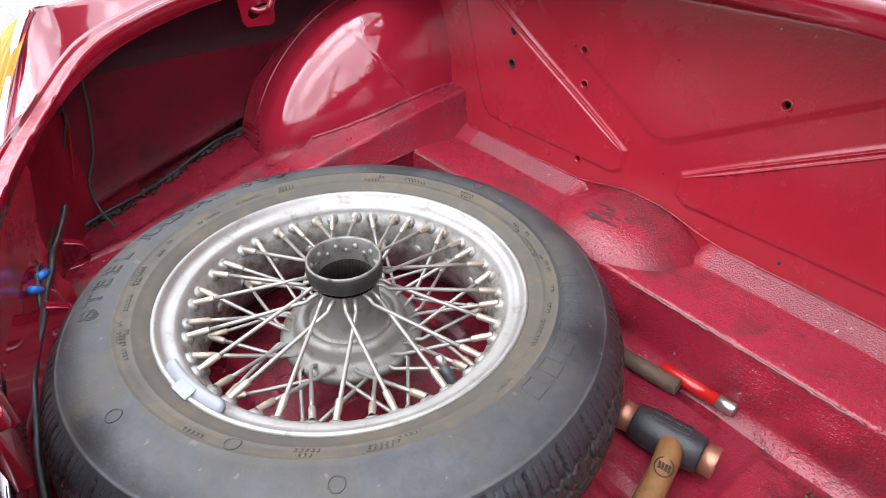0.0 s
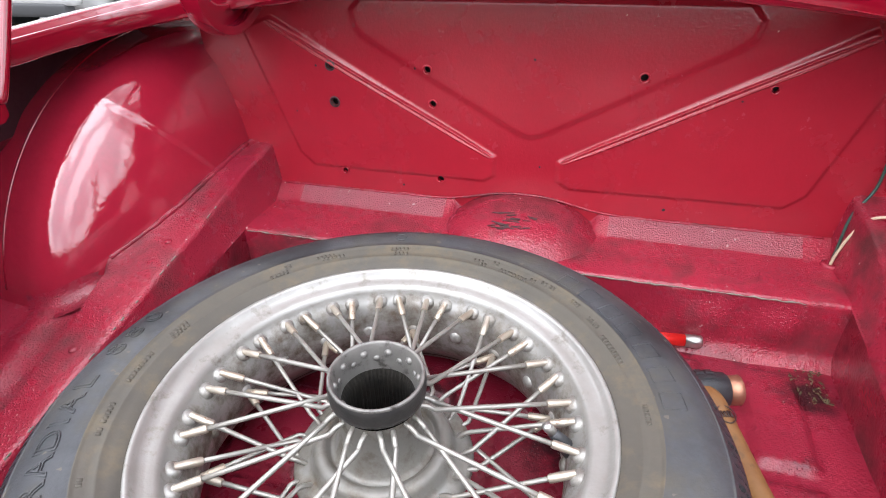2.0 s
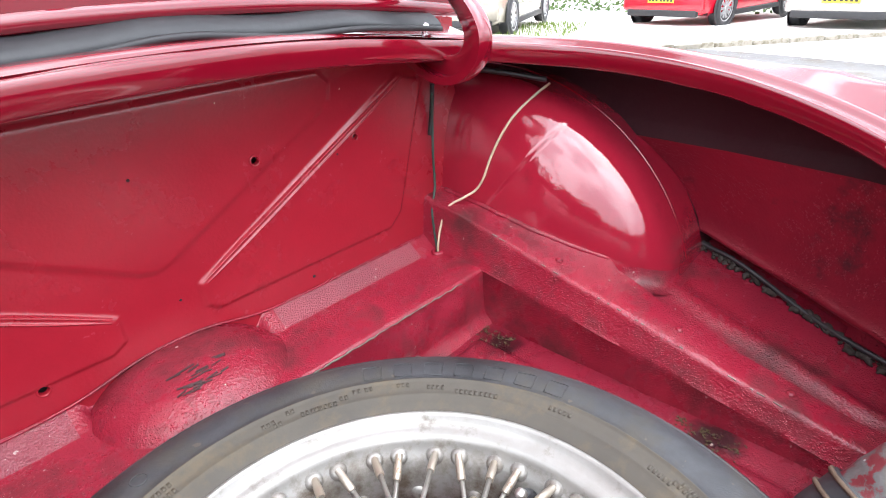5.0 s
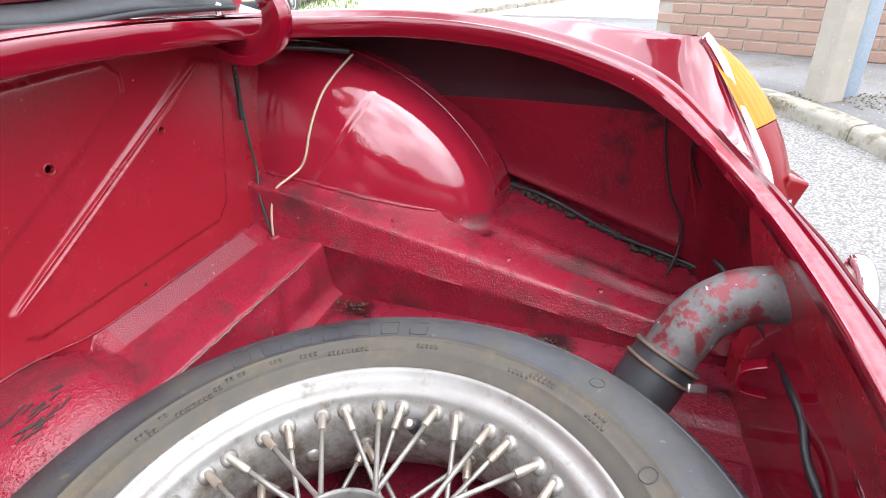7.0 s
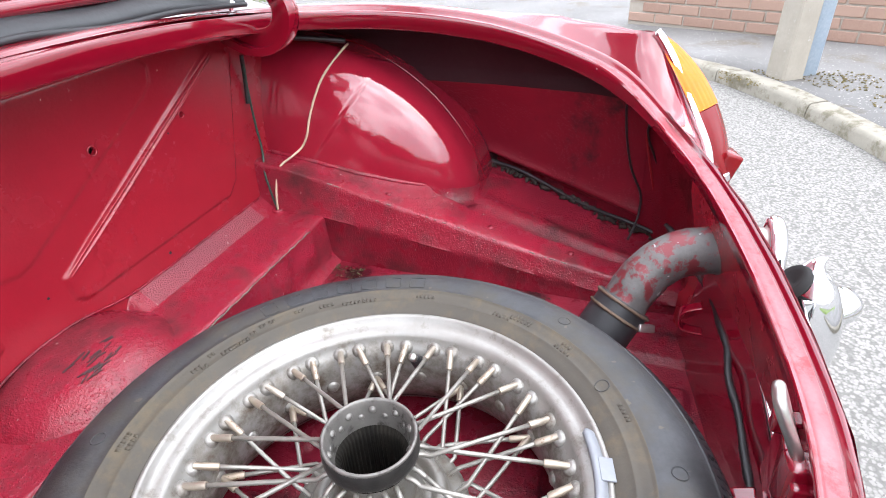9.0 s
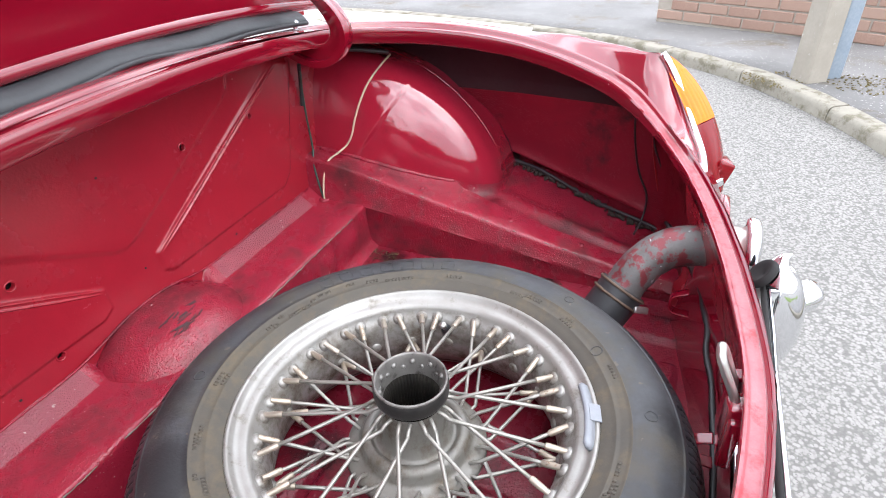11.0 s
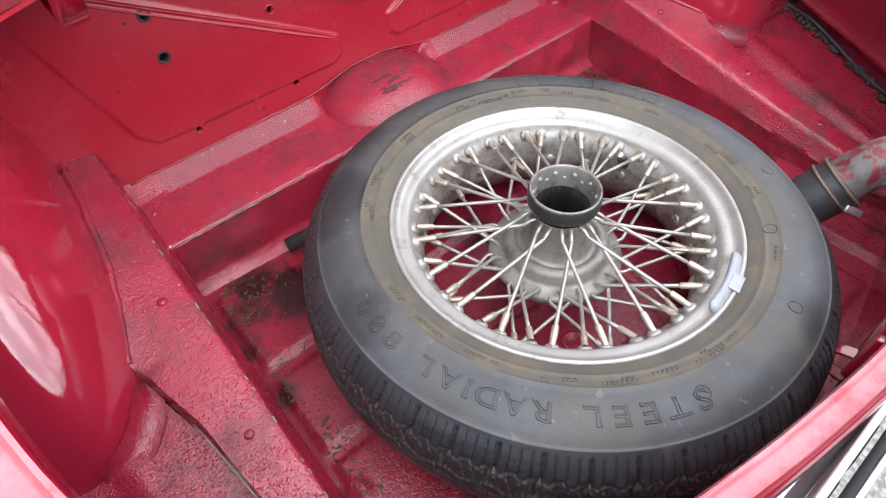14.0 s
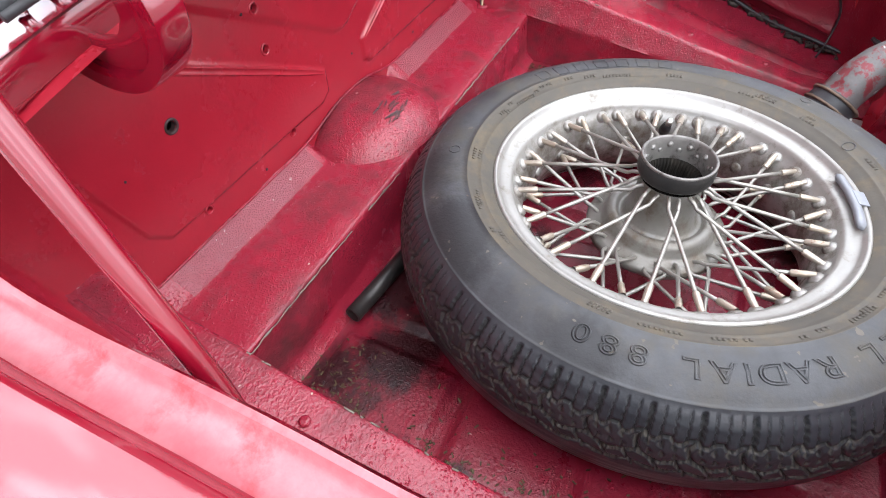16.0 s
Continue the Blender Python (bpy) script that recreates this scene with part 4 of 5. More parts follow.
# loom and loose tails inside both wings
for sgn in (1, -1):
    pts = [(sgn * side_floor_at(y, .97)[0], y, side_floor_at(y, .97)[2] + .010 + .004 * math.sin(y * 30)) for y in np.linspace(.22, -.19, 9)]
    wire(pts, .0034, wire_black, "black cable along the foot of the inner wing")
    wire([(sgn * .570, -.119, .745), (sgn * .570, -.126, .678), (sgn * .570, -.140, .617), (sgn * .568, -.160, .572), (sgn * .558, -.160, .532), (sgn * .53, -.150, .507)], .0019, wire_green if sgn < 0 else wire_black, "thin wire hanging in the wing")
    wire([(sgn * .566, -.160, .700), (sgn * .570, -.157, .671), (sgn * .570, -.171, .611), (sgn * .570, -.183, .564), (sgn * .565, -.190, .525), (sgn * .540, -.200, .500)], .0017, wire_red, "red wire hanging from the lamp")
    wire([(sgn * .563, -.160, .700), (sgn * .568, -.159, .672), (sgn * .570, -.188, .603), (sgn * .567, -.207, .540), (sgn * .550, -.215, .510)], .0016, wire_black if sgn > 0 else wire_green, "dark wire hanging from the lamp")
    for x, y, z, mat in ((.570, -.186, .548, wire_black), (.567, -.190, .527, wire_blue), (.567, -.208, .538, wire_blue)):
        part("connector", moved(tube([(0, 0, -.010), (0, 0, .010)], .0044, 10), pose(sgn * x, y, z, 12, 4 * sgn, 0)), mat, car, "crimped wire connector")
    part("lamp_socket", moved(revolve([(.016, 0), (.016, .010), (.012, .014), (0, .014)], 18), Matrix.Translation((sgn * .565, -.170, .705)) @ pose(0, 0, 0, -90)), black_rubber, car, "black rubber lamp socket")

wire([(-.570, -.195, .596), (-.52, -.215, .565), (-.44, -.232, .560), (-.36, -.246, .575), (-.32, -.249, .590), (-.27, -.258, .570)], .0015, wire_green, "thin wire along the tail panel")
part("connector", moved(tube([(0, 0, -.010), (0, 0, .010)], .0044, 10), pose(-.570, -.195, .596, 12, 0, 0)), wire_blue, car, "crimped wire connector")
for x_, y_, a_ in ((-.318, -.246, 70), (-.288, -.256, 50)):
    part("connector", moved(tube([(0, 0, -.011), (0, 0, .011)], .0048, 10), pose(x_, y_, .583, 20, a_, 0)), wire_blue, car, "crimped wire connector")

crust_rnd = random.Random(31)
for sgn in (1, -1):
    lumps = []
    for _ in range(150):
        y = crust_rnd.uniform(-.19, .17)
        v = 1 - abs(crust_rnd.gauss(0, .035))
        q = side_floor_at(y, v)
        lumps.append(moved(tube([(-.5, 0, 0), (-.2, .1, .25), (.2, -.1, .3), (.5, 0, 0)], [.15, .38, .34, .12], 6), Matrix.Translation((sgn * q[0], y, q[2] + .001 + .012 * max(0, v - .96) * 8)) @ pose(0, 0, 0, 0, 0, crust_rnd.uniform(0, 180)) @ Matrix.Scale(crust_rnd.uniform(.004, .013), 4)))
    part("dirt_crust", merge(*lumps), grime_mat, car, "crust of dark dirt along the inner wing", smooth=True)

# tail lamps, trims
for sgn in (1, -1):
    A, B = Vector((.568, -.146, .818)), Vector((.500, -.268, .622))
    T = (B - A).normalized()
    right = Vector((.95, .02, .0))
    right = (right - T * right.dot(T)).normalized()
    out = T.cross(right).normalized()
    if out.y > 0:
        out = -out

    def lens_at(s, f):
        w = .050 * (math.sin(math.pi * (.02 + .96 * s)) ** .42)
        d = .044 * (math.sin(math.pi * (.03 + .94 * s)) ** .6) * (1 - .15 * s)
        p = A.lerp(B, s) + right * (w * math.sin(f)) + out * (d * math.cos(f))
        return (sgn * p.x, p.y, p.z)
    back = Vector((sgn * out.x, out.y, out.z))
    lamp = part("tail_lamp", sheet(lambda s, f: tuple(Vector(lens_at(s, f)) - back * (.006 + .012 * abs(math.sin(f)))), np.linspace(0, 1, 15), np.linspace(-1.35, 1.57, 17)), chrome, car, "tail lamp with an amber and a red lens")
    part("amber_lens", sheet(lambda s, f: tuple(Vector(lens_at(s, f)) + back * .0007 * math.sin(f * 34)), np.linspace(.0, .50, 18), np.linspace(-1.25, 1.5, 90)), amber, lamp, "ribbed amber indicator lens")
    part("red_lens", sheet(lens_at, np.linspace(.505, .98, 18), np.linspace(-1.25, 1.5, 22)), lens_red, lamp, "red brake lamp lens")
    p = A.lerp(B, .84) + out * .016 - right * .002
    part("reflector", moved(block((.040, .026, .044), .004), Matrix.Translation((sgn * p.x, p.y, p.z)) @ pose(0, 0, 0, 20, 0, sgn * 18)), lens_red, lamp, "red square reflector")
    part("chrome_trim", tube([(sgn * q.x, q.y - .003, q.z + .003) for q in TRIM[4:]], .0062, 10), chrome, car, "chrome trim strip beside the lamp")
    q = A.lerp(B, 1.03) + out * .012
    part("lamp_band", sheet(lambda s, f: tuple(Vector(lens_at(s, f)) + back * .003), np.linspace(.885, .935, 4), np.linspace(-1.5, 1.5, 25)), chrome, lamp, "chrome band round the foot of the lens", thick=.002)
    part("lamp_foot", moved(block((.070, .030, .10), .012), pose(sgn * (q.x - .004), q.y + .004, q.z - .055)), gloss_red, lamp, "red painted foot below the lamp")

    flank = [Vector(skin_at(tail, .3 + .7 * k / (len(TRIM) - 1))) for k in range(len(TRIM))]
    flip_ = (lambda p: (sgn * p.x, p.y, p.z))
    part("tail_face", sheet(lambda k, v: flip_(TRIM[k].lerp(flank[k], v) + Vector((0, -.012 * math.sin(math.pi * v), 0))), range(len(TRIM)), np.linspace(0, 1, 6)), gloss_red, car, "red tail of the wing round the lamp")

# bumper blade, overriders and the number plate between them
blade = spline([(-.56, -.235, .560), (-.42, -.265, .563), (-.25, -.285, .565), (0, -.295, .565), (.25, -.285, .565), (.42, -.265, .563), (.56, -.235, .560)], 8)
bumper = part("bumper", sheet(lambda i, k: tuple(blade[int(i)] + Vector((0, (0, -.004, -.012, -.016, -.016, -.012, -.006)[k], (.030, .034, .030, .012, -.012, -.03, -.04)[k]))), range(len(blade)), range(7)), chrome, car, "thin chrome bumper blade", thick=.003)


def overrider_at(x, y, a, s):
    w = math.sin(math.pi * .95 * s) ** .42
    return (x + .033 * math.cos(a) * w, y - .008 + .034 * math.sin(a) * w - .006 * s, .668 - .165 * s + .012 * math.sin(a) * (1 - s))


for x, y in ((.262, -.336), (-.262, -.336)):
    o = part("overrider", sheet(lambda a, s: overrider_at(x, y, a, s), [2 * math.pi * i / 32 for i in range(32)], np.linspace(0, 1, 18) ** 1.8, True), chrome, bumper, "chrome overrider on the bumper")
    # A near-black dished disc paints the dark inside the overrider.
    part("overrider_pad", moved(revolve([(.023, -.006), (.024, .000), (.021, .003), (.015, .001), (0, -.004)], 28), pose(x - .012, y + .020, .654, -50, 6, 0) @ Matrix.Diagonal((1, .85, 1, 1))), hole_dark, o, "near-black disc for the dark of the overrider hollow")
    part("plate_lamp", moved(revolve([(.020, -.01), (.021, .006), (.018, .018), (.013, .024), (.011, .022), (0, .024)], 22), pose(x + .024 * (1 if x > 0 else -1), y - .038, .602, 62, 0, 30 if x > 0 else -30)), chrome, o, "small chrome lamp housing")
plate = part("number_plate", moved(block((.52, .006, .11), .0025), pose(0, -.316, .583, -6)), plate_white, car, "number plate under the rear lip")
part("plate_frame", tube([(-.262, -.3215, .638), (.262, -.3215, .638)], .0035, 8), hole_dark, plate, "dark plate surround")
part("plate_trim", tube([(-.262, -.3275, .636), (.262, -.3275, .636)], .0032, 8), chrome, plate, "chrome plate trim")
for k_ in range(7):
    part("plate_bar", moved(block((.045, .002, .075)), pose(-.20 + k_ * .067, -.3215, .575, -6)), hole_dark, plate)

# ---- spare wheel ----
WC, WN = Vector((-.0502, .0193, .6151)), Vector((.021, -.0086, 1)).normalized()
wheel_m = Matrix.Translation(WC) @ WN.to_track_quat("Z", "Y").to_matrix().to_4x4()
wheel = thing("spare_wheel", "spare wire wheel with worn black tyre lying in the boot", "wheel", at=wheel_m)
wheel.matrix_world = Matrix.Translation(WC) @ Matrix(((1, 0, WN.x, 0), (0, 1, WN.y, 0), (-WN.x, -WN.y, 1, 0), (0, 0, 0, 1)))

MID = -.0635
SIDE = [(.184, -.012), (.188, -.006), (.1915, -.001), (.196, .0032), (.202, .0062), (.2075, .0088), (.2085, .0098), (.2095, .0093), (.214, .0112), (.219, .0128), (.2215, .0136), (.2225, .0147), (.2235, .0148), (.2245, .0140), (.230, .0147), (.238, .0150), (.246, .0142), (.254, .0118), (.262, .0080), (.2665, .0050), (.2695, .0028), (.2710, .0020), (.2718, .0022), (.2727, .0012)]
TREAD_KEYS = [(.2745, -.0008), (.2815, -.0072), (.2862, -.0138), (.2905, -.0215), (.2942, -.0300), (.2966, -.0380), (.2983, -.0460), (.2995, -.0545), (.2999, -.0600)]
TREAD = [(p.x, p.y) for p in spline([(r, z, 0) for r, z in TREAD_KEYS], 5)]
TYRE = SIDE + TREAD + [(.3, MID)] + [(r, 2 * MID - z) for r, z in TREAD[::-1]] + [(r, 2 * MID - z) for r, z in SIDE[::-1]]
RUN = [0.0]
for (r0, z0), (r1, z1) in zip(TREAD[::-1], TREAD[-2::-1]):
    RUN.append(RUN[-1] + math.hypot(r1 - r0, z1 - z0))
RUN = [x + .3 - TREAD[-1][0] + abs(TREAD[-1][1] - MID) for x in RUN][::-1]
WIDE = RUN[0]
NT = 1932
PITCHES = 46


def line(d, half_w):
    """1 on a cut of that half width, falling off at its edges."""
    return 1 - step(half_w * .6, half_w * 1.4, abs(d))


def groove(i, w, sgn):
    """How deep the tread is cut at step i, w metres from its middle."""
    ph = (i * PITCHES / NT + .37 * (sgn < 0)) % 1
    hook = min(max((abs((ph * 2 + .25) % 1 - .5) * 4 - 1) * 2.2, -1), 1)
    tooth = abs((ph + .1) % 1 - .5) * 4 - 1
    edge, inner = .0405 + .0026 * hook, .0175 + .0042 * tooth
    d = max(line(w - edge, .0010), line(w - inner, .0013), line(w - .0045 - .0022 * tooth, .0010))
    if w > edge:
        bend = ph + .018 * math.sin(w * 900)
        d = max(d, line((bend + .5) % 1 - .5, .046), .6 * line((bend * 4 + .5) % 1 - .5, .060))
    elif w > inner:
        lean = ph + .24 * math.sin((w - .0175) / .023 * math.pi * .8) - .10
        tick = (ph * 4 + (.25 if w > .029 else -.1)) % 1 - .5
        d = max(d, line((lean + .5) % 1 - .5, .040), .6 * line(tick + .1 * math.sin(w * 1500), .10) * (1 if .021 < w < .027 or .031 < w < .037 else 0))
    else:
        slant = ph * 2 + w * 38 * sgn
        d = max(d, .85 * line((slant + .5) % 1 - .5, .055))
    return d * step(WIDE - .0012, WIDE - .0022, w)


def tyre_at(i, k):
    r, z = TYRE[k]
    a = 2 * math.pi * i / NT
    if len(SIDE) <= k < len(TYRE) - len(SIDE):
        j = k - len(SIDE)
        if j < len(TREAD):
            w = RUN[j]
            depth = .0036 * groove(i, w, 1)
            tip = step(.030, WIDE, w)
            r, z = r - depth * (1 - .45 * tip), z - depth * .75 * tip
    r += .0006 * noise.noise(Vector((math.cos(a) * 3, math.sin(a) * 3, k * .3)))
    return (r * math.cos(a), r * math.sin(a), z)


bead_rubber = material("dusty bead rubber", (0.074, 0.064, 0.048), 0.7, second=(0.044, 0.040, 0.034), scale=18, amount=0.9, bump=0.2, bump_scale=260, dirt=(0.11, 0.086, 0.052), dirt_scale=30, dirt_from=0.50, dirt_soft=0.2)
tyre = part("tyre", sheet(tyre_at, range(NT), range(len(TYRE)), True), rubber, wheel, "worn black tyre with brown dust on the sidewall")
tyre.data.materials.append(tread_rubber)
tyre.data.materials.append(bead_rubber)
tyre.data.materials.append(groove_dust)
tyre.data.materials.append(sipe_black)
rows = len(TYRE) - 1


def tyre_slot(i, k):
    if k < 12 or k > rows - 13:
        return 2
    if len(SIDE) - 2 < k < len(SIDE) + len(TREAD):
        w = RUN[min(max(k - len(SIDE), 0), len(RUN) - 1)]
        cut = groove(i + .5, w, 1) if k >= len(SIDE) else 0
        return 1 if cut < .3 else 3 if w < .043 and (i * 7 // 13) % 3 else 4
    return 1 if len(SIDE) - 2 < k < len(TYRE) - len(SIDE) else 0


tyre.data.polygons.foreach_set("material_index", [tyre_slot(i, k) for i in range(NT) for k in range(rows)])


def glyph(ch, size, stretch, bevel, fill):
    c = bpy.data.curves.new("glyph", "FONT")
    c.body, c.size, c.align_x, c.align_y = ch, size, "CENTER", "CENTER"
    c.fill_mode, c.bevel_depth, c.bevel_resolution, c.resolution_u = fill, bevel, 1, 4
    ob = bpy.data.objects.new("glyph", c)
    scene.collection.objects.link(ob)
    me = bpy.data.meshes.new_from_object(ob.evaluated_get(bpy.context.evaluated_depsgraph_get()))
    data = [(v.co.x * stretch, v.co.y, v.co.z) for v in me.vertices], [tuple(p.vertices) for p in me.polygons]
    bpy.data.objects.remove(ob)
    bpy.data.curves.remove(c)
    bpy.data.meshes.remove(me)
    return data


def side_height(r):
    return lerp(SIDE, r)


def on_arc(data, angle, r, lift=.0002):
    """Lay flat geometry on the sidewall, tops outward, read clockwise."""
    out = []
    for x, y, z in data[0]:
        rr, a = r + y, angle - x / r
        out.append((rr * math.cos(a), rr * math.sin(a), side_height(rr) + z + lift))
    return out, data[1]


text = "STEEL RADIAL 880"
widths = {"I": .55, " ": .75}
total = sum(widths.get(c, 1) for c in text)
a = 252.0
for ch in text:
    w = widths.get(ch, 1) / total * 82
    if ch != " ":
        part("letter", on_arc(glyph(ch, .0235, 1.3, .0007, "NONE"), radians(a - w / 2), .2465, .0006), rubber, tyre, "raised outline letter on the sidewall")
    a -= w
for k in range(7):
    a0 = 55 - k * 7
    frame_pts = [(-.0085, -.009, 0), (.0085, -.009, 0), (.0085, .009, 0), (-.0085, .009, 0), (-.0085, -.009, 0)]
    part("raised_mark", on_arc(tube([p for q, s in zip(frame_pts, frame_pts[1:]) for p in (Vector(q), Vector(q).lerp(Vector(s), .5))] + [Vector(frame_pts[0])], .0005, 6), radians(a0), .237), rubber, tyre)
rnd = random.Random(8)
for k in range(46):
    ang, r = rnd.uniform(0, 360), rnd.choice((.2115, .2145, .2175))
    n_ = rnd.randint(2, 6)
    part("small_print", merge(*[on_arc(moved(block((.0026, .0036, .0006)), Matrix.Translation((j * .0044, 0, .0001))), radians(ang), r) for j in range(n_)]), bead_rubber, tyre)
for ang, r in ((-77, .242), (105, .240), (250, .243), (-30, .243), (-52, .2145)):
    part("round_mark", on_arc(tube([(.0062 * math.cos(t), .0062 * math.sin(t), 0) for t in np.linspace(0, 2 * math.pi, 25)], .0007, 6, False), radians(ang), r), rubber, tyre)

RIM = [(.186, -.011), (.1905, -.007), (.1935, -.003), (.1942, .0008), (.1930, .0032), (.1905, .0034), (.1888, .0014), (.1872, -.0022), (.1845, -.0045), (.1800, -.0058), (.1752, -.0066), (.1722, -.0085), (.1706, -.0130), (.1688, -.0180), (.1655, -.0222), (.1605, -.0300), (.1580, -.0400), (.1568, -.0540), (.1580, -.0700), (.1625, -.0850), (.1695, -.0975), (.1775, -.1060), (.1840, -.1130), (.1880, -.1220), (.1920, -.1270), (.1940, -.1265), (.1945, -.122)]
FRONT = [18 * j + o for j in range(20) for o in (-3.6, 3.6)]
DEEP = [18 * j + 9 for j in range(20)]
bosses = []
for ang, r, z, tip in [(a_, .1655, -.0205, 40) for a_ in FRONT] + [(a_, .1575, -.056, 80) for a_ in DEEP]:
    a_ = radians(ang)
    bosses.append(moved(revolve([(.0082, -.003), (.0074, .0006), (.0058, .0026), (.0040, .0036), (0, .0038)], 14), Matrix.Translation((r * math.cos(a_), r * math.sin(a_), z)) @ Vector((-math.cos(a_) * math.sin(radians(tip)), -math.sin(a_) * math.sin(radians(tip)), math.cos(radians(tip)))).to_track_quat("Z", "Y").to_matrix().to_4x4()))
part("rim", merge(revolve(RIM, 160), *bosses), silver, wheel, "silver-painted steel rim with rust stains")

HUB = [(.028, -.078), (.040, -.080), (.070, -.078), (.0785, -.073), (.0800, -.067), (.0785, -.0625), (.073, -.0605), (.066, -.0590), (.0625, -.0545), (.0608, -.0470), (.0575, -.0420), (.0525, -.0405), (.0485, -.0425), (.0468, -.0470), (.0440, -.0478), (.0405, -.0430), (.0365, -.0330), (.0345, -.0180), (.0338, .0020), (.0345, .0080)]
hub = part("hub", revolve(HUB, 72), hub_silver, wheel, "silver-painted hub shell with a rusty flange")
part("hub_ring", revolve([(.0338, .0120), (.0378, .0138), (.0398, .0170), (.0402, .0210), (.0402, .0280), (.0398, .0315), (.0392, .0330)], 72), hub_black, hub, "blackened hub lip")
part("hub_mouth", revolve([(.0392, .0330), (.0394, .0345), (.0386, .0356), (.0370, .0356), (.0360, .0340), (.0345, .0290), (.0325, .0205), (.0312, .0125), (.0306, .0100)], 72), worn_steel, hub, "bright worn cone in the hub mouth")


def spline_bore(i, k):
    z = (.0100, .004, -.02, -.05, -.078)[k]
    r = (.0306, .0285, .0285, .0285, .0285)[k] - (.0014 if (i // 2) % 2 and k else 0)
    t = 2 * math.pi * i / 192
    return (r * math.cos(t), r * math.sin(t), z)


part("splined_bore", sheet(spline_bore, range(192), range(5), True), grease, hub, "greasy black splined bore", angle=30)
for j in range(20):
    t = radians(18 * j + 5)
    n_ = Vector((-math.cos(t) * .80, -math.sin(t) * .80, .60))
    part("spoke_head", moved(revolve([(.0036, -.001), (.0034, .0008), (.0022, .002), (0, .0024)], 10), Matrix.Translation((.0338 * math.cos(t), .0338 * math.sin(t), .0262 if j % 2 else .0205)) @ n_.to_track_quat("Z", "Y").to_matrix().to_4x4()), worn_steel, hub)


def polar(r, deg, z):
    return Vector((r * math.cos(radians(deg)), r * math.sin(radians(deg)), z))


def spoke_set(start, bend, end, count, name):
    """One spoke and one nipple mesh, copied round the hub."""
    s0, s1, e = polar(*start), polar(*bend), polar(*end)
    d = (e - s1).normalized()
    neck = e - d * .014
    sp = part("spoke", tube(spline([s0, s0.lerp(s1, .55) + Vector((0, 0, .0015)), s1], 5) + [s1.lerp(neck, t) for t in (.3, .7, 1)], .0022, 8), spoke_silver, wheel)
    q = d.to_track_quat("Z", "Y").to_matrix().to_4x4()
    ni = part("nipple", moved(revolve([(.0023, -.0200), (.0033, -.0197), (.0037, -.0180), (.0036, -.006), (.0033, -.005), (.0033, .002)], 10), Matrix.Translation(e) @ q), nipple_metal, wheel, angle=40)
    for j in range(1, count):
        for o in (sp, ni):
            c = o.copy()
            scene.collection.objects.link(c)
            c.matrix_basis = pose(0, 0, 0, 0, 0, 360 / count * j) @ o.matrix_basis
    return sp


FR, FZ, DR, DZ = .1625, -.0185, .1545, -.0555
spoke_set((.034, 4, .006), (.047, 7, .0005), (FR, 18 + 3.6, FZ), 10, "")
spoke_set((.034, 22, .004), (.047, 19, -.0015), (FR, 3.6, FZ), 10, "")
spoke_set((.066, 10, -.062), (.079, 12, -.0535), (FR, 36 - 3.6, FZ), 10, "")
spoke_set((.066, 28, -.062), (.079, 26, -.0535), (FR, 18 - 3.6, FZ), 10, "")
spoke_set((.070, 1, -.067), (.083, 3, -.0625), (DR, 27, DZ), 10, "")
spoke_set((.070, 19, -.067), (.083, 17, -.0625), (DR, -9, DZ), 10, "")

va = radians(9.5)
part("valve", merge(moved(tube([(0, 0, -.004), (0, 0, .010), (0, 0, .016), (0, 0, .024)], [.0075, .0065, .0055, .0045], 14), Matrix.Translation(polar(.1585, 9.5, -.036)) @ pose(0, 0, 0, 0, -38, 9.5))), black_rubber, wheel, "black rubber tyre valve")
part("valve_cap", moved(tube([(0, 0, .022), (0, 0, .033), (0, 0, .0345)], [.0044, .0044, .003], 12), Matrix.Translation(polar(.1585, 9.5, -.036)) @ pose(0, 0, 0, 0, -38, 9.5)), steel, wheel, "steel valve cap")
ws = [polar(.1845, d, .0002) for d in np.linspace(-88, -62, 22)]
part("balance_weight", merge(tube(ws, [.004] + [.0075] * 20 + [.004], 10, squash=.6), moved(block((.012, .022, .0016), .0005), Matrix.Translation(polar(.1895, -75, .0045)) @ pose(0, 0, 0, 0, 10, -75))), lead, wheel, "grey lead balance weight clipped to the rim")

# ---- tools ----
hx = pose(.2345, .2305, FLOOR + .0215, 0, 0, 14)
hammer = thing("mallet", "short mallet with copper faces, black head and worn wooden handle", "hammer", at=hx)
part("head", moved(tube([(-.036, 0, 0), (-.034, 0, 0), (-.026, 0, 0), (-.020, 0, 0), (.020, 0, 0), (.026, 0, 0), (.034, 0, 0), (.036, 0, 0)], [.0185, .0200, .0205, .0222, .0222, .0205, .0200, .0185], 28), Matrix()), cast_black, hammer, "black cast head with a worn nameplate")
part("copper_face", moved(tube([(.034, 0, 0), (.046, 0, 0), (.050, 0, 0), (.051, 0, 0)], [.0165, .0168, .0175, .0165], 24), Matrix()), copper, hammer, "dented copper face")
part("copper_face", moved(tube([(-.051, 0, 0), (-.0505, 0, 0), (-.046, 0, 0), (-.034, 0, 0)], [.0165, .0178, .0168, .0165], 24), Matrix()), copper, hammer, "dented copper face")
for k in range(4):
    part("name_bar", moved(block((.0075, .0095, .0016), .0004), pose(-.0155 + k * .0104, .0085, .0203, -22, 0, 0)), cast_black, hammer)
part("name_bar", moved(block((.040, .0042, .0016), .0004), pose(0, -.0025, .0222, 6, 0, 0)), cast_black, hammer)
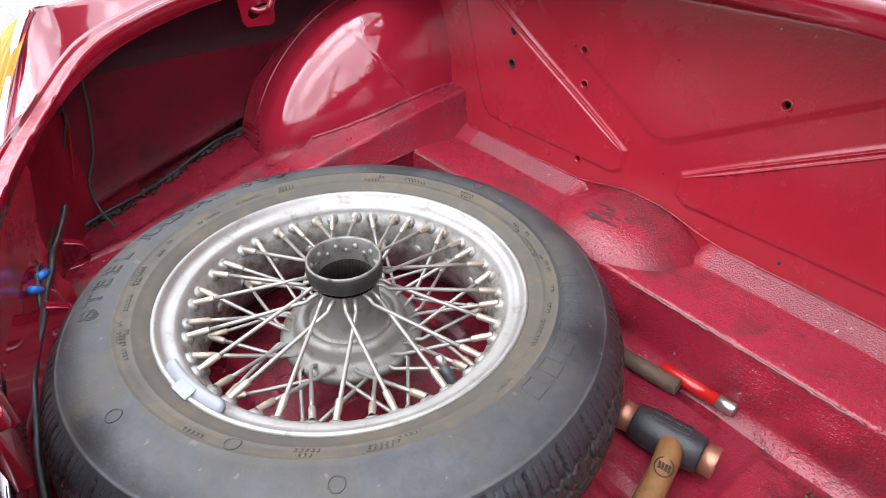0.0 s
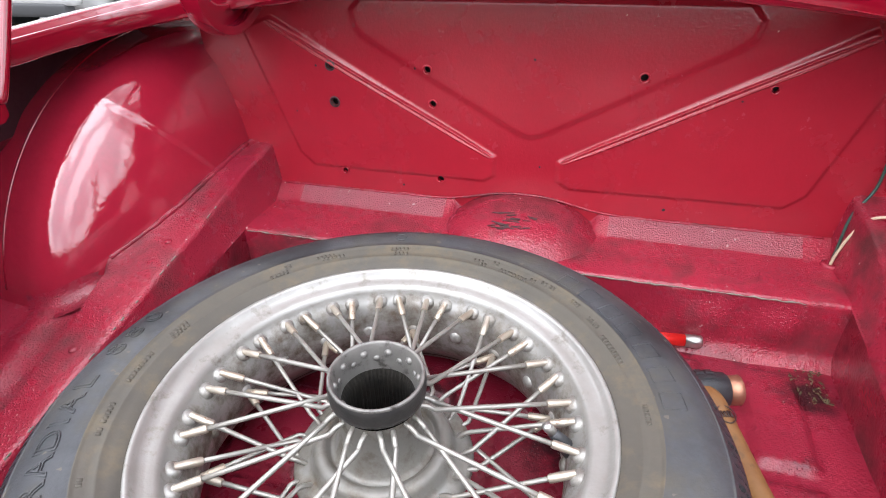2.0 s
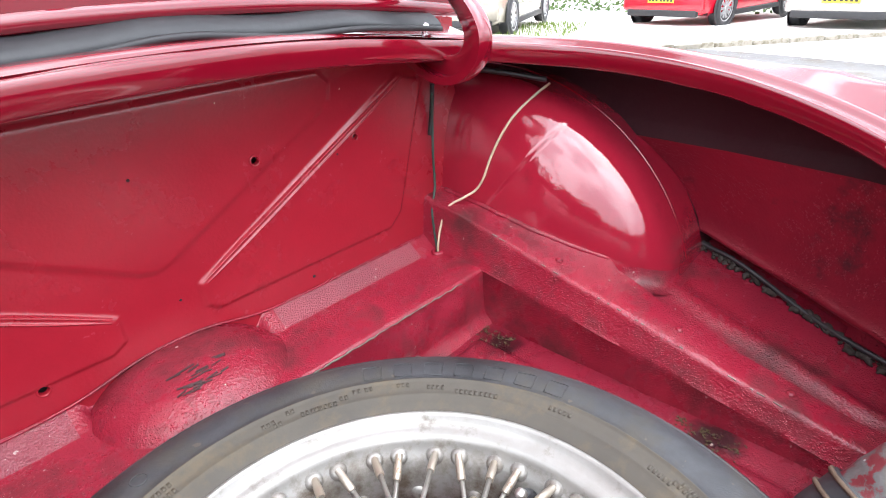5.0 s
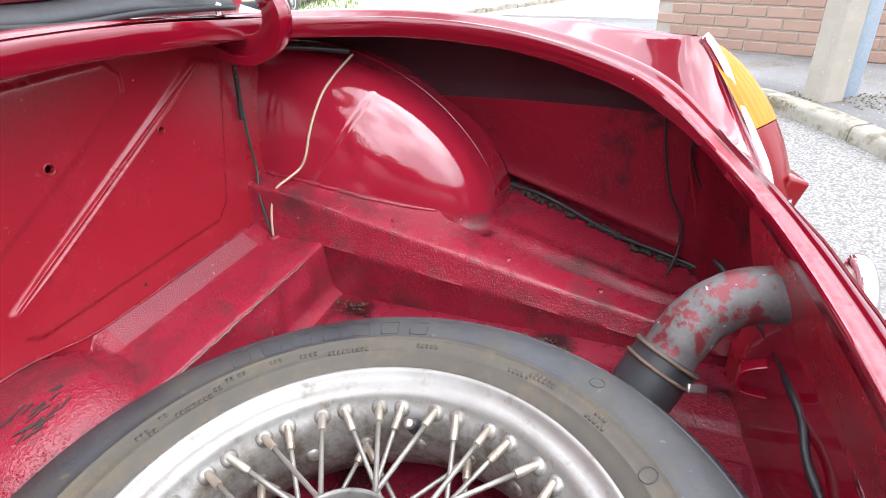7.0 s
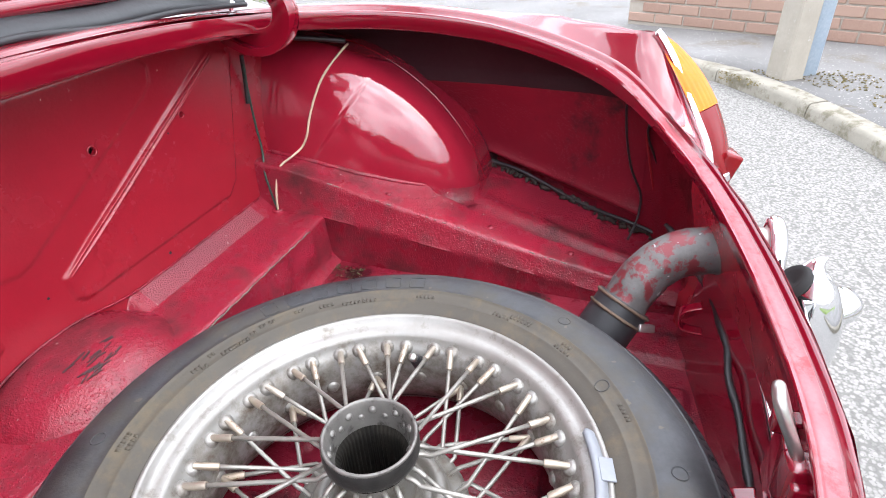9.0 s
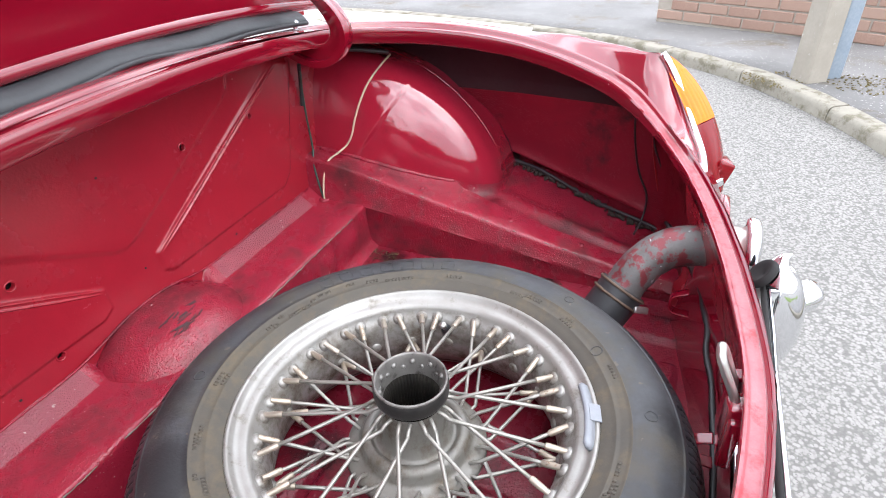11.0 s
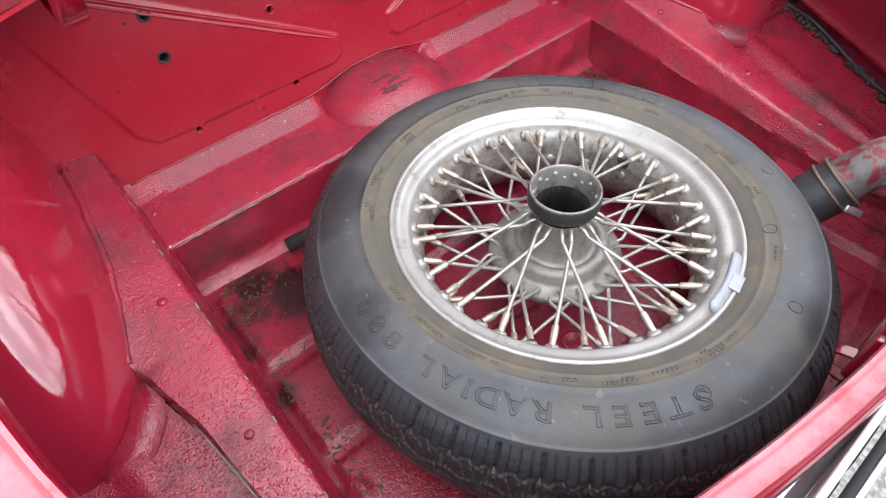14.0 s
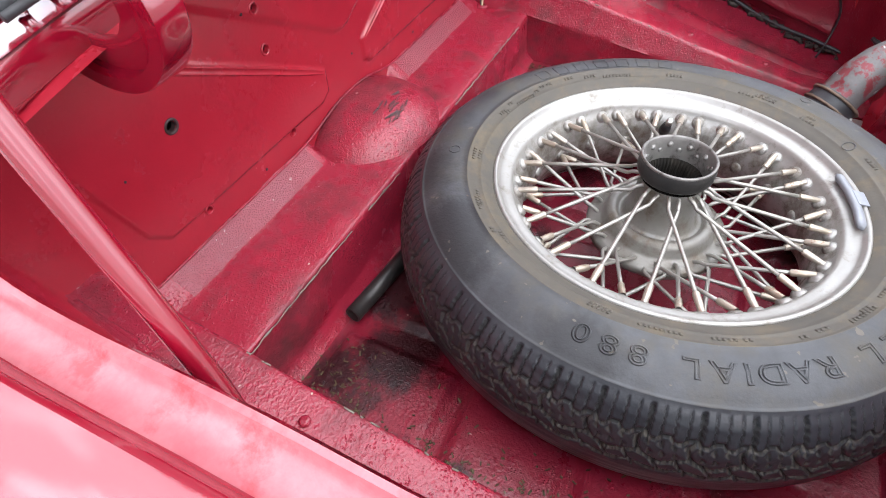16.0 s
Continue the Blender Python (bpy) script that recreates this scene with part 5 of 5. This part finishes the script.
for y_, z_, tip in ((.0160, .0150, -44), (-.0065, .0212, 16)):
    part("plate_edge", moved(block((.046, .0012, .0012), .0003), pose(0, y_, z_, tip, 0, 0)), cast_black, hammer)
handle_path = spline([(.006, -.012, .006), (.010, -.030, .010), (.012, -.060, .006), (.013, -.110, .002), (.014, -.170, .000), (.015, -.20, -.001)], 6)
part("handle", tube(handle_path, [lerp([(0, .0120), (.15, .0130), (.4, .0125), (1, .0145)], i / (len(handle_path) - 1)) for i in range(len(handle_path))], 20), hide, hammer, "worn varnished wooden handle")
part("label_ring", moved(tube([(.0088 * math.cos(t), .0105 * math.sin(t), 0) for t in np.linspace(0, 2 * math.pi, 33)], .0007, 6, False), pose(.0125, -.052, .0196, 6, 0, 8)), mark_dark, hammer, "dark branded oval mark")
for k in range(4):
    part("label_bar", moved(block((.0022, .0075, .0008)), pose(.0080 + k * .0032, -.052, .0200, 6, 0, 8)), mark_dark, hammer)

bar = thing("tool_bar", "bright red enamelled steel bar lying on the boot floor", "tool")
part("shaft", tube([(.165, .3235, FLOOR + .009), (.20, .3280, FLOOR + .009), (.235, .3315, FLOOR + .009)], .0085, 16), tool_red, bar)
part("tip", tube([(.235, .3315, FLOOR + .009), (.254, .3335, FLOOR + .009), (.256, .3337, FLOOR + .009)], [.0085, .0085, .007], 16), steel, bar, "bare steel tip")
tube_thing = thing("steel_tube", "short brown rusty steel tube beside the red bar", "tool")
part("body", tube([(.105, .296, FLOOR + .011), (.197, .309, FLOOR + .011)], .0105, 18, False), rusty, tube_thing, thick=.002)
tube2 = thing("steel_tube", "dark steel tube lying by the bulkhead under the wheel", "tool")
part("body", tube([(-.275, .313, FLOOR + .012), (-.12, .296, FLOOR + .012)], .0105, 18, False), hub_black, tube2, thick=.002)
# Near-black disc inside the open end paints the dark of the bore.
part("plug", tube([(-.262, .3115, FLOOR + .012), (-.255, .311, FLOOR + .012)], .009, 16), hole_dark, tube2)

# ---- debris on the floor ----
rnd = random.Random(3)
bits = []
for k in range(520):
    zone = rnd.random()
    if zone < .45:
        x, y = -.392 + abs(rnd.gauss(0, .014)), rnd.uniform(-.10, .335)
    elif zone < .7:
        x, y = .392 - abs(rnd.gauss(0, .018)), rnd.choice((rnd.uniform(.27, .335), rnd.uniform(-.05, .03)))
    else:
        x, y = rnd.uniform(-.39, -.30), rnd.choice((rnd.uniform(.24, .335), rnd.uniform(-.05, .2)))
    l_ = rnd.choice((.002, .003, .004, .0055))
    bits.append(moved(block((l_, rnd.uniform(.001, .002), .0012)), pose(x, y, floor_at(x, y)[2] + .0008, rnd.uniform(-25, 25), rnd.uniform(-25, 25), rnd.uniform(0, 180))))
tagged(part("debris", merge(*bits), litter, None, "dry grass and dirt crumbs on the floor", smooth=False), category="debris", kind="stuff")
for x, y, a_ in ((-.355, .282, 20), (-.385, .268, 70), (-.372, .300, 110)):
    t_ = thing("twig", "short pale dry twig on the boot floor", "twig", group="twigs on the floor")
    part("stem", moved(tube([(-.0065, 0, 0), (.0065, .001, 0)], .0015, 6), pose(x, y, FLOOR + .002, 0, 0, a_)), mark_pale, t_)
bung = thing("rubber_bung", "small round painted bung in the boot floor", "bung")
part("body", moved(revolve([(.015, 0), (.014, .003), (.010, .0035), (.009, .001), (0, .001)], 20), Matrix.Translation((-.09, -.055, FLOOR))), gritty_red, bung)

# ---- the street ----
def ground_z(x, y):
    far = max(0.0, math.hypot(max(x - 3.2, 0), 0) - 0)
    return -.042 * min(far, 12)


xs_ = [-400, -120, -40, -15, -8, -4, -2, 0, 2, 3.2, 4, 5, 6, 8, 10, 12, 15.2, 25, 60, 150, 400]
ys_ = [-400, -120, -40, -15, -8, -4, -2, 0, 2, 4, 8, 15, 40, 120, 400]
tagged(part("road", sheet(lambda x, y: (x, y, ground_z(x, y)), xs_, ys_), road_mat, None, "pale chipped stone road surface"), category="road", kind="structure")

KERB = spline([(-2.5, -2.6, 0), (-.6, -1.95, 0), (.9, -1.48, 0), (1.6, -1.26, 0), (2.3, -1.0, 0), (2.72, -.79, 0), (3.1, -.53, 0), (3.44, -.215, 0), (3.68, .06, 0), (3.88, .34, 0), (4.2, .95, 0), (4.5, 1.7, 0), (4.75, 2.6, 0), (4.9, 4.0, 0), (5.0, 6, 0)], 10)
KH = .068


def kerb_side(i):
    d = KERB[min(i + 1, len(KERB) - 1)] - KERB[max(i - 1, 0)]
    return Vector((d.y, -d.x, 0)).normalized()


pavement = part("pavement", sheet(lambda i, v: (lambda p: (p.x, p.y, ground_z(p.x, p.y) + KH - .004))(KERB[i] + kerb_side(i) * (.11 + v)), range(len(KERB)), [0, .3, .8, 1.4, 2.2]), pave_mat, None, "worn grey asphalt pavement with mossy patches", thick=-.06)
tagged(pavement, category="pavement", kind="structure")
kerb = tagged(thing("kerb", "weathered concrete kerb stones curving round the corner", "kerb"), kind="structure")
length, start, stones = 0.0, 0, []
for i in range(1, len(KERB)):
    length += (KERB[i] - KERB[i - 1]).length
    if length > .62 or i == len(KERB) - 1:
        stones.append((start, i))
        start, length = i, 0.0
rnd = random.Random(5)
for a, b in stones:
    lift = rnd.uniform(-.004, .004)

    def stone_at(i, k):
        off, h = [(-.005, -.03), (0, 0), (.003, KH - .022), (.010, KH - .006), (.022, KH), (.098, KH + .002), (.108, KH - .004), (.112, -.03)][k]
        t = min(max(i, .06), (b - a) - .06) + a
        j = int(t)
        p = KERB[j].lerp(KERB[min(j + 1, len(KERB) - 1)], t - j)
        q = p + kerb_side(j) * off
        w = .006 * noise.noise(q * 9 + Vector((0, 0, k)))
        return (q.x + w * .5, q.y, ground_z(q.x, q.y) + h + lift + w * .6)
    d = sheet(stone_at, sorted({0, .12, *[x * .5 for x in range(1, 2 * (b - a))], b - a - .12, b - a}), range(8))
    n_ = len(d[0]) // 8
    part("kerb_stone", (d[0], d[1] + [tuple(range(8)), tuple((n_ - 1) * 8 + k for k in range(7, -1, -1))]), kerb_mat, kerb, angle=50)

# concrete post with a steel pole bolted to it
post = thing("concrete_post", "tapered weathered concrete post standing on the pavement", "post", at=pose(3.09, -.79, KH - .01, 0, 0, 34))
part("shaft", sheet(lambda k, z: (lambda s: (s * (.066, .056, -.056, -.066, -.066, -.056, .056, .066)[k], s * (.056, .066, .066, .056, -.056, -.066, -.066, -.056)[k], z))(1 - .10 * z), range(8), [0, .3, .7, 1.2, 1.8, 2.4], True), post_mat, post, angle=20)
pole = thing("steel_pole", "weathered blue-grey steel channel beside the concrete post", "pole", at=pose(3.15, -.905, KH - .01, 0, 0, 24))
part("channel", moved(block((.045, .075, 2.6), .006), Matrix.Translation((0, 0, 1.3))), galv, pole)
rnd = random.Random(9)
tufts = []
for cx, cy, r, n_ in ((3.05, -.62, .16, 160), (3.05, -1.05, .18, 160), (2.72, -1.25, .16, 140), (2.2, -1.35, .10, 60)):
    for _ in range(n_):
        a, q = rnd.uniform(0, 6.28), r * math.sqrt(rnd.random())
        tufts.append(moved(block((rnd.uniform(.005, .013), rnd.uniform(.004, .010), rnd.uniform(.002, .005)), .001, segments=1), pose(cx + q * math.cos(a), cy + q * math.sin(a), KH, rnd.uniform(-30, 30), rnd.uniform(-30, 30), rnd.uniform(0, 180))))
tagged(part("moss", merge(*tufts), moss, None, "brown moss and leaf litter on the pavement", smooth=False), category="moss", kind="stuff")

# brick garden wall
W0, W1 = Vector((4.70, .10, 0)), Vector((3.61, -2.25, 0))
along = (W1 - W0).normalized()
out_w = Vector((along.y, -along.x, 0))
wall = tagged(thing("garden_wall", "low red-brown brick garden wall behind the pavement", "wall"), kind="structure")
wl_len = (W1 - W0).length
turn = math.degrees(math.atan2(along.y, along.x))
mid = W0.lerp(W1, .5)
part("core", moved(block((wl_len, .085, .60)), pose(mid.x, mid.y, ground_z(mid.x, 0) + KH + .26, 0, 0, turn)), mortar, wall, "grey mortar between the bricks", smooth=False)
brick_mesh = None
rnd = random.Random(12)
bz = lambda p: ground_z(p.x, p.y) + KH
for row in range(7):
    for k in range(int(wl_len / .225)):
        s = .11 + k * .225 + (.1125 if row % 2 else 0)
        if s > wl_len - .05:
            continue
        p = W0 + along * s
        if brick_mesh is None:
            o = part("brick", block((.213, .102, .064), .004, segments=1), brick_mat, wall, smooth=False)
            brick_mesh = o.data
        else:
            o = new("brick", brick_mesh)
            o.parent = wall
        o.matrix_world = pose(p.x, p.y, bz(mid) + .035 + row * .0755, rnd.uniform(-1, 1), rnd.uniform(-.5, .5), turn + rnd.uniform(-.8, .8))

# pale drive, verge and its edging
drive = part("driveway", sheet(lambda u, v: (lambda x, y: (x, y, ground_z(x, y) + .03))(7.0 + 3.0 * u * 1.0 + v * 1.9 * 5, 2.6 - 1.65 * u + v * 3.4 * 3), np.linspace(-3.2, 2.2, 12), np.linspace(-.20, 1.6, 9)), drive_mat, None, "pale sunlit block-paved driveway", thick=-.03)
tagged(drive, category="driveway", kind="structure")
edging = tagged(thing("edging", "low grey concrete edging along the driveway", "kerb"), kind="structure")
for k in range(14):
    u = -.15 + k * .17
    p = Vector((7.0 + 3.0 * u, 2.6 - 1.65 * u, 0))
    part("edging_stone", moved(block((.56, .10, .14), .012), pose(p.x, p.y, ground_z(p.x, p.y) + .05, 0, 0, math.degrees(math.atan2(-1.65, 3.0)))), kerb_mat, edging)
rnd = random.Random(2)
blades_v, blades_f = [], []
for k in range(2600):
    u, v = rnd.random(), rnd.random()
    x, y = 6.2 + 4.6 * u - .6 * v, 4.1 + 1.9 * u + 1.1 * v
    if k % 3 == 0:
        x, y = -4.2 + rnd.uniform(-4, 4), -3.4 + rnd.uniform(-2.5, 0)
    h, t = rnd.uniform(.05, .14), rnd.uniform(0, 6.28)
    z = ground_z(x, y) + .02
    n_ = len(blades_v)
    dx, dy = .012 * math.cos(t), .012 * math.sin(t)
    blades_v += [(x - dx, y - dy, z), (x + dx, y + dy, z), (x + dy * 2, y - dx * 2, z + h)]
    blades_f.append((n_, n_ + 1, n_ + 2))
tagged(part("grass", (blades_v, blades_f), grass_mat, None, "rough green grass verge", smooth=False), category="grass", kind="stuff")
verge = part("verge", sheet(lambda u, v: (lambda x, y: (x, y, ground_z(x, y) + .022))(6.0 + 5.0 * u - .7 * v, 4.0 + 2.1 * u + 1.3 * v), np.linspace(0, 1, 6), np.linspace(0, 1, 4)), grass_mat, None, "green grass strip beside the driveway", thick=.02)
tagged(verge, category="grass", kind="structure")
lawn = part("lawn", sheet(lambda x, y: (x, y, .012), np.linspace(-8.2, -.2, 6), np.linspace(-5.9, -3.4, 4)), grass_mat, None, "green and yellow grass verge behind the car", thick=.01)
tagged(lawn, category="grass", kind="structure")


def parked_car(paint, label, m, length=4.1, width=1.74, height=1.46):
    """A plain hatchback, front towards +x, its rear axle over the origin."""
    c = thing("parked_car", label, "car", group="cars parked on the drives", at=m)
    wb = .61 * length
    tail_x, nose = -.17 * length, .83 * length
    side = [(0, .30, .62, .78), (.03, .24, .86, .92), (.10, .20, .94, .98), (.25, .18, .96, 1.0), (.5, .17, .95, 1.0), (.7, .17, .93, 1.0), (.8, .18, .88, .98), (.92, .20, .78, .92), (.98, .26, .66, .82), (1, .34, .56, .70)]

    def body_at(s, k):
        lo, hi, w = (lerp([(r[0], r[j]) for r in side], s) for j in (1, 2, 3))
        hw = width / 2 * w
        y, z = [(0, lo), (.80, lo), (.95, lo + .05), (.985, lo + .16), (1, .5 * (lo + hi)), (.985, hi - .12), (.94, hi - .03), (.80, hi), (0, hi + .02)][k if k < 9 else 16 - k]
        return (tail_x + s * (nose - tail_x), (1 if k < 9 else -1) * hw * y, z)
    ss = np.linspace(0, 1, 34)
    d = sheet(body_at, ss, range(17))
    part("body", (d[0], d[1] + [tuple(range(16, -1, -1)), tuple(33 * 17 + k for k in range(17))]), paint, c, angle=50)

    def cabin_at(s, k):
        z0, z1 = .93, lerp([(0, .95), (.12, height - .08), (.3, height), (.6, height - .02), (.72, height - .12), (1, .96)], s)
        hw = width / 2 * .93
        y, z = [(1, z0), (.93, z0 + .45 * (z1 - z0)), (.80, z1 - .03), (.6, z1), (0, z1 + .012)][k if k < 5 else 8 - k]
        return (tail_x + .02 + s * (.70 * length), (1 if k < 5 else -1) * hw * y, z)
    part("cabin", sheet(cabin_at, np.linspace(0, 1, 20), range(9)), paint, c, angle=50)
    for sy in (1, -1):
        for s0, s1 in ((.14, .42), (.45, .70)):
            part("window", sheet(lambda s, v: (lambda q: (q[0], q[1] + sy * .006, q[2]))(tuple(Vector(cabin_at(s, 0 if sy > 0 else 8)).lerp(Vector(cabin_at(s, 2 if sy > 0 else 6)), .12 + .72 * v))), np.linspace(s0, s1, 6), np.linspace(0, 1, 4)), car_glass, c, "dark side window")
        part("tail_light", moved(block((.10, .24, .20), .03), pose(tail_x + .07, sy * width * .36, .78, 0, 0, sy * -18)), lens_red, c)
        part("sill", moved(block((wb - .7, .04, .09), .015), pose(wb / 2, sy * width * .485, .22)), car_trim, c)
        for ax in (0, wb):
            w = part("wheel", moved(revolve([(.20, -.09), (.30, -.10), (.315, -.06), (.315, .06), (.30, .10), (.235, .095), (.225, .07)], 36), pose(ax, sy * (width / 2 - .085), .315, 90 * -sy)), black_rubber, c, "black tyre on an alloy wheel")
            part("rim", merge(moved(revolve([(.225, .075), (.222, .09), (.205, .085), (.195, .05)], 30), pose(ax, sy * (width / 2 - .085), .315, 90 * -sy)),
                              *[moved(block((.15, .045, .02), .006), pose(ax, sy * (width / 2 - .085), .315, 90 * -sy) @ pose(0, 0, .07, 0, 0, q * 36) @ Matrix.Translation((.125, 0, 0))) for q in range(10)],
                              moved(revolve([(.055, .05), (.055, .085), (.04, .092), (0, .092)], 20), pose(ax, sy * (width / 2 - .085), .315, 90 * -sy))), alloy, w, "silver multi-spoke alloy rim")
            # Flat black ring on the flank stands in for the wheel well's shade.
            part("wheel_arch", moved(revolve([(.19, .0), (.385, .0), (.39, -.02)], 36), pose(ax, sy * (width / 2 - .004), .335, 90 * -sy)), car_trim, c, smooth=False)
    part("rear_window", sheet(lambda v, u: (lambda q: (q[0] - .012, q[1] * .86, q[2]))((lambda a: (a[0], (2 * u - 1) * width * .40, a[2]))(cabin_at(.02 + .09 * v, 4))), np.linspace(.15, 1, 4), np.linspace(0, 1, 6)), car_glass, c, "dark rear window")
    part("bumper", moved(block((.12, width * .92, .24), .05), pose(tail_x + .03, 0, .42)), paint, c)
    part("bumper_trim", moved(block((.10, width * .80, .12), .03), pose(tail_x + .02, 0, .27)), car_trim, c)
    p = part("number_plate", moved(block((.014, .52, .11), .004), pose(tail_x - .035, 0, .50)), plate_yellow, c, "yellow plate with dark bars")
    for k in range(7):
        part("plate_bar", moved(block((.004, .042, .07)), pose(tail_x - .044, -.21 + k * .068 + (.02 if k > 3 else 0), .50)), car_trim, p, smooth=False)
    return c


parked_car(car_red, "bright red hatchback parked on the pale driveway", pose(11.3, 4.46, ground_z(11.3, 0) + .03, 0, 0, -8))
parked_car(car_grey, "warm grey hatchback parked beside the red one", pose(11.6, 1.75, ground_z(11.6, 0) + .03, 0, 0, -6), length=4.3)
parked_car(car_beige, "pale gold hatchback parked by the grass verge", pose(7.55, 6.65, ground_z(7.6, 0), 0, 0, 22))
parked_car(car_silver, "silver hatchback parked across the street", pose(-5.0, 4.4, 0, 0, 0, 90), length=4.3)

# far end of the street: low hedge and a pale house front behind the drives
hedge_v, hedge_f = [], []
rnd = random.Random(31)
for k in range(5200):
    t = rnd.random()
    x, y = 15.2 + rnd.gauss(0, .35), -6 + 20 * t
    z = ground_z(x, y) + abs(rnd.gauss(.6, .42))
    a, b = rnd.uniform(0, 6.28), rnd.uniform(-1, 1)
    s = rnd.uniform(.05, .10)
    u = Vector((math.cos(a), math.sin(a), b)).normalized() * s
    v = u.orthogonal().normalized() * s * .6
    p = Vector((x, y, z))
    n_ = len(hedge_v)
    hedge_v += [p - u, p + v, p + u, p - v]
    hedge_f.append((n_, n_ + 1, n_ + 2, n_ + 3))
tagged(part("hedge", (hedge_v, hedge_f), material("hedge leaves", (0.07, 0.13, 0.03), 0.6, second=(0.11, 0.17, 0.04), scale=3, amount=.8), None, "leafy green hedge beyond the parked cars", smooth=False), category="hedge", kind="stuff")
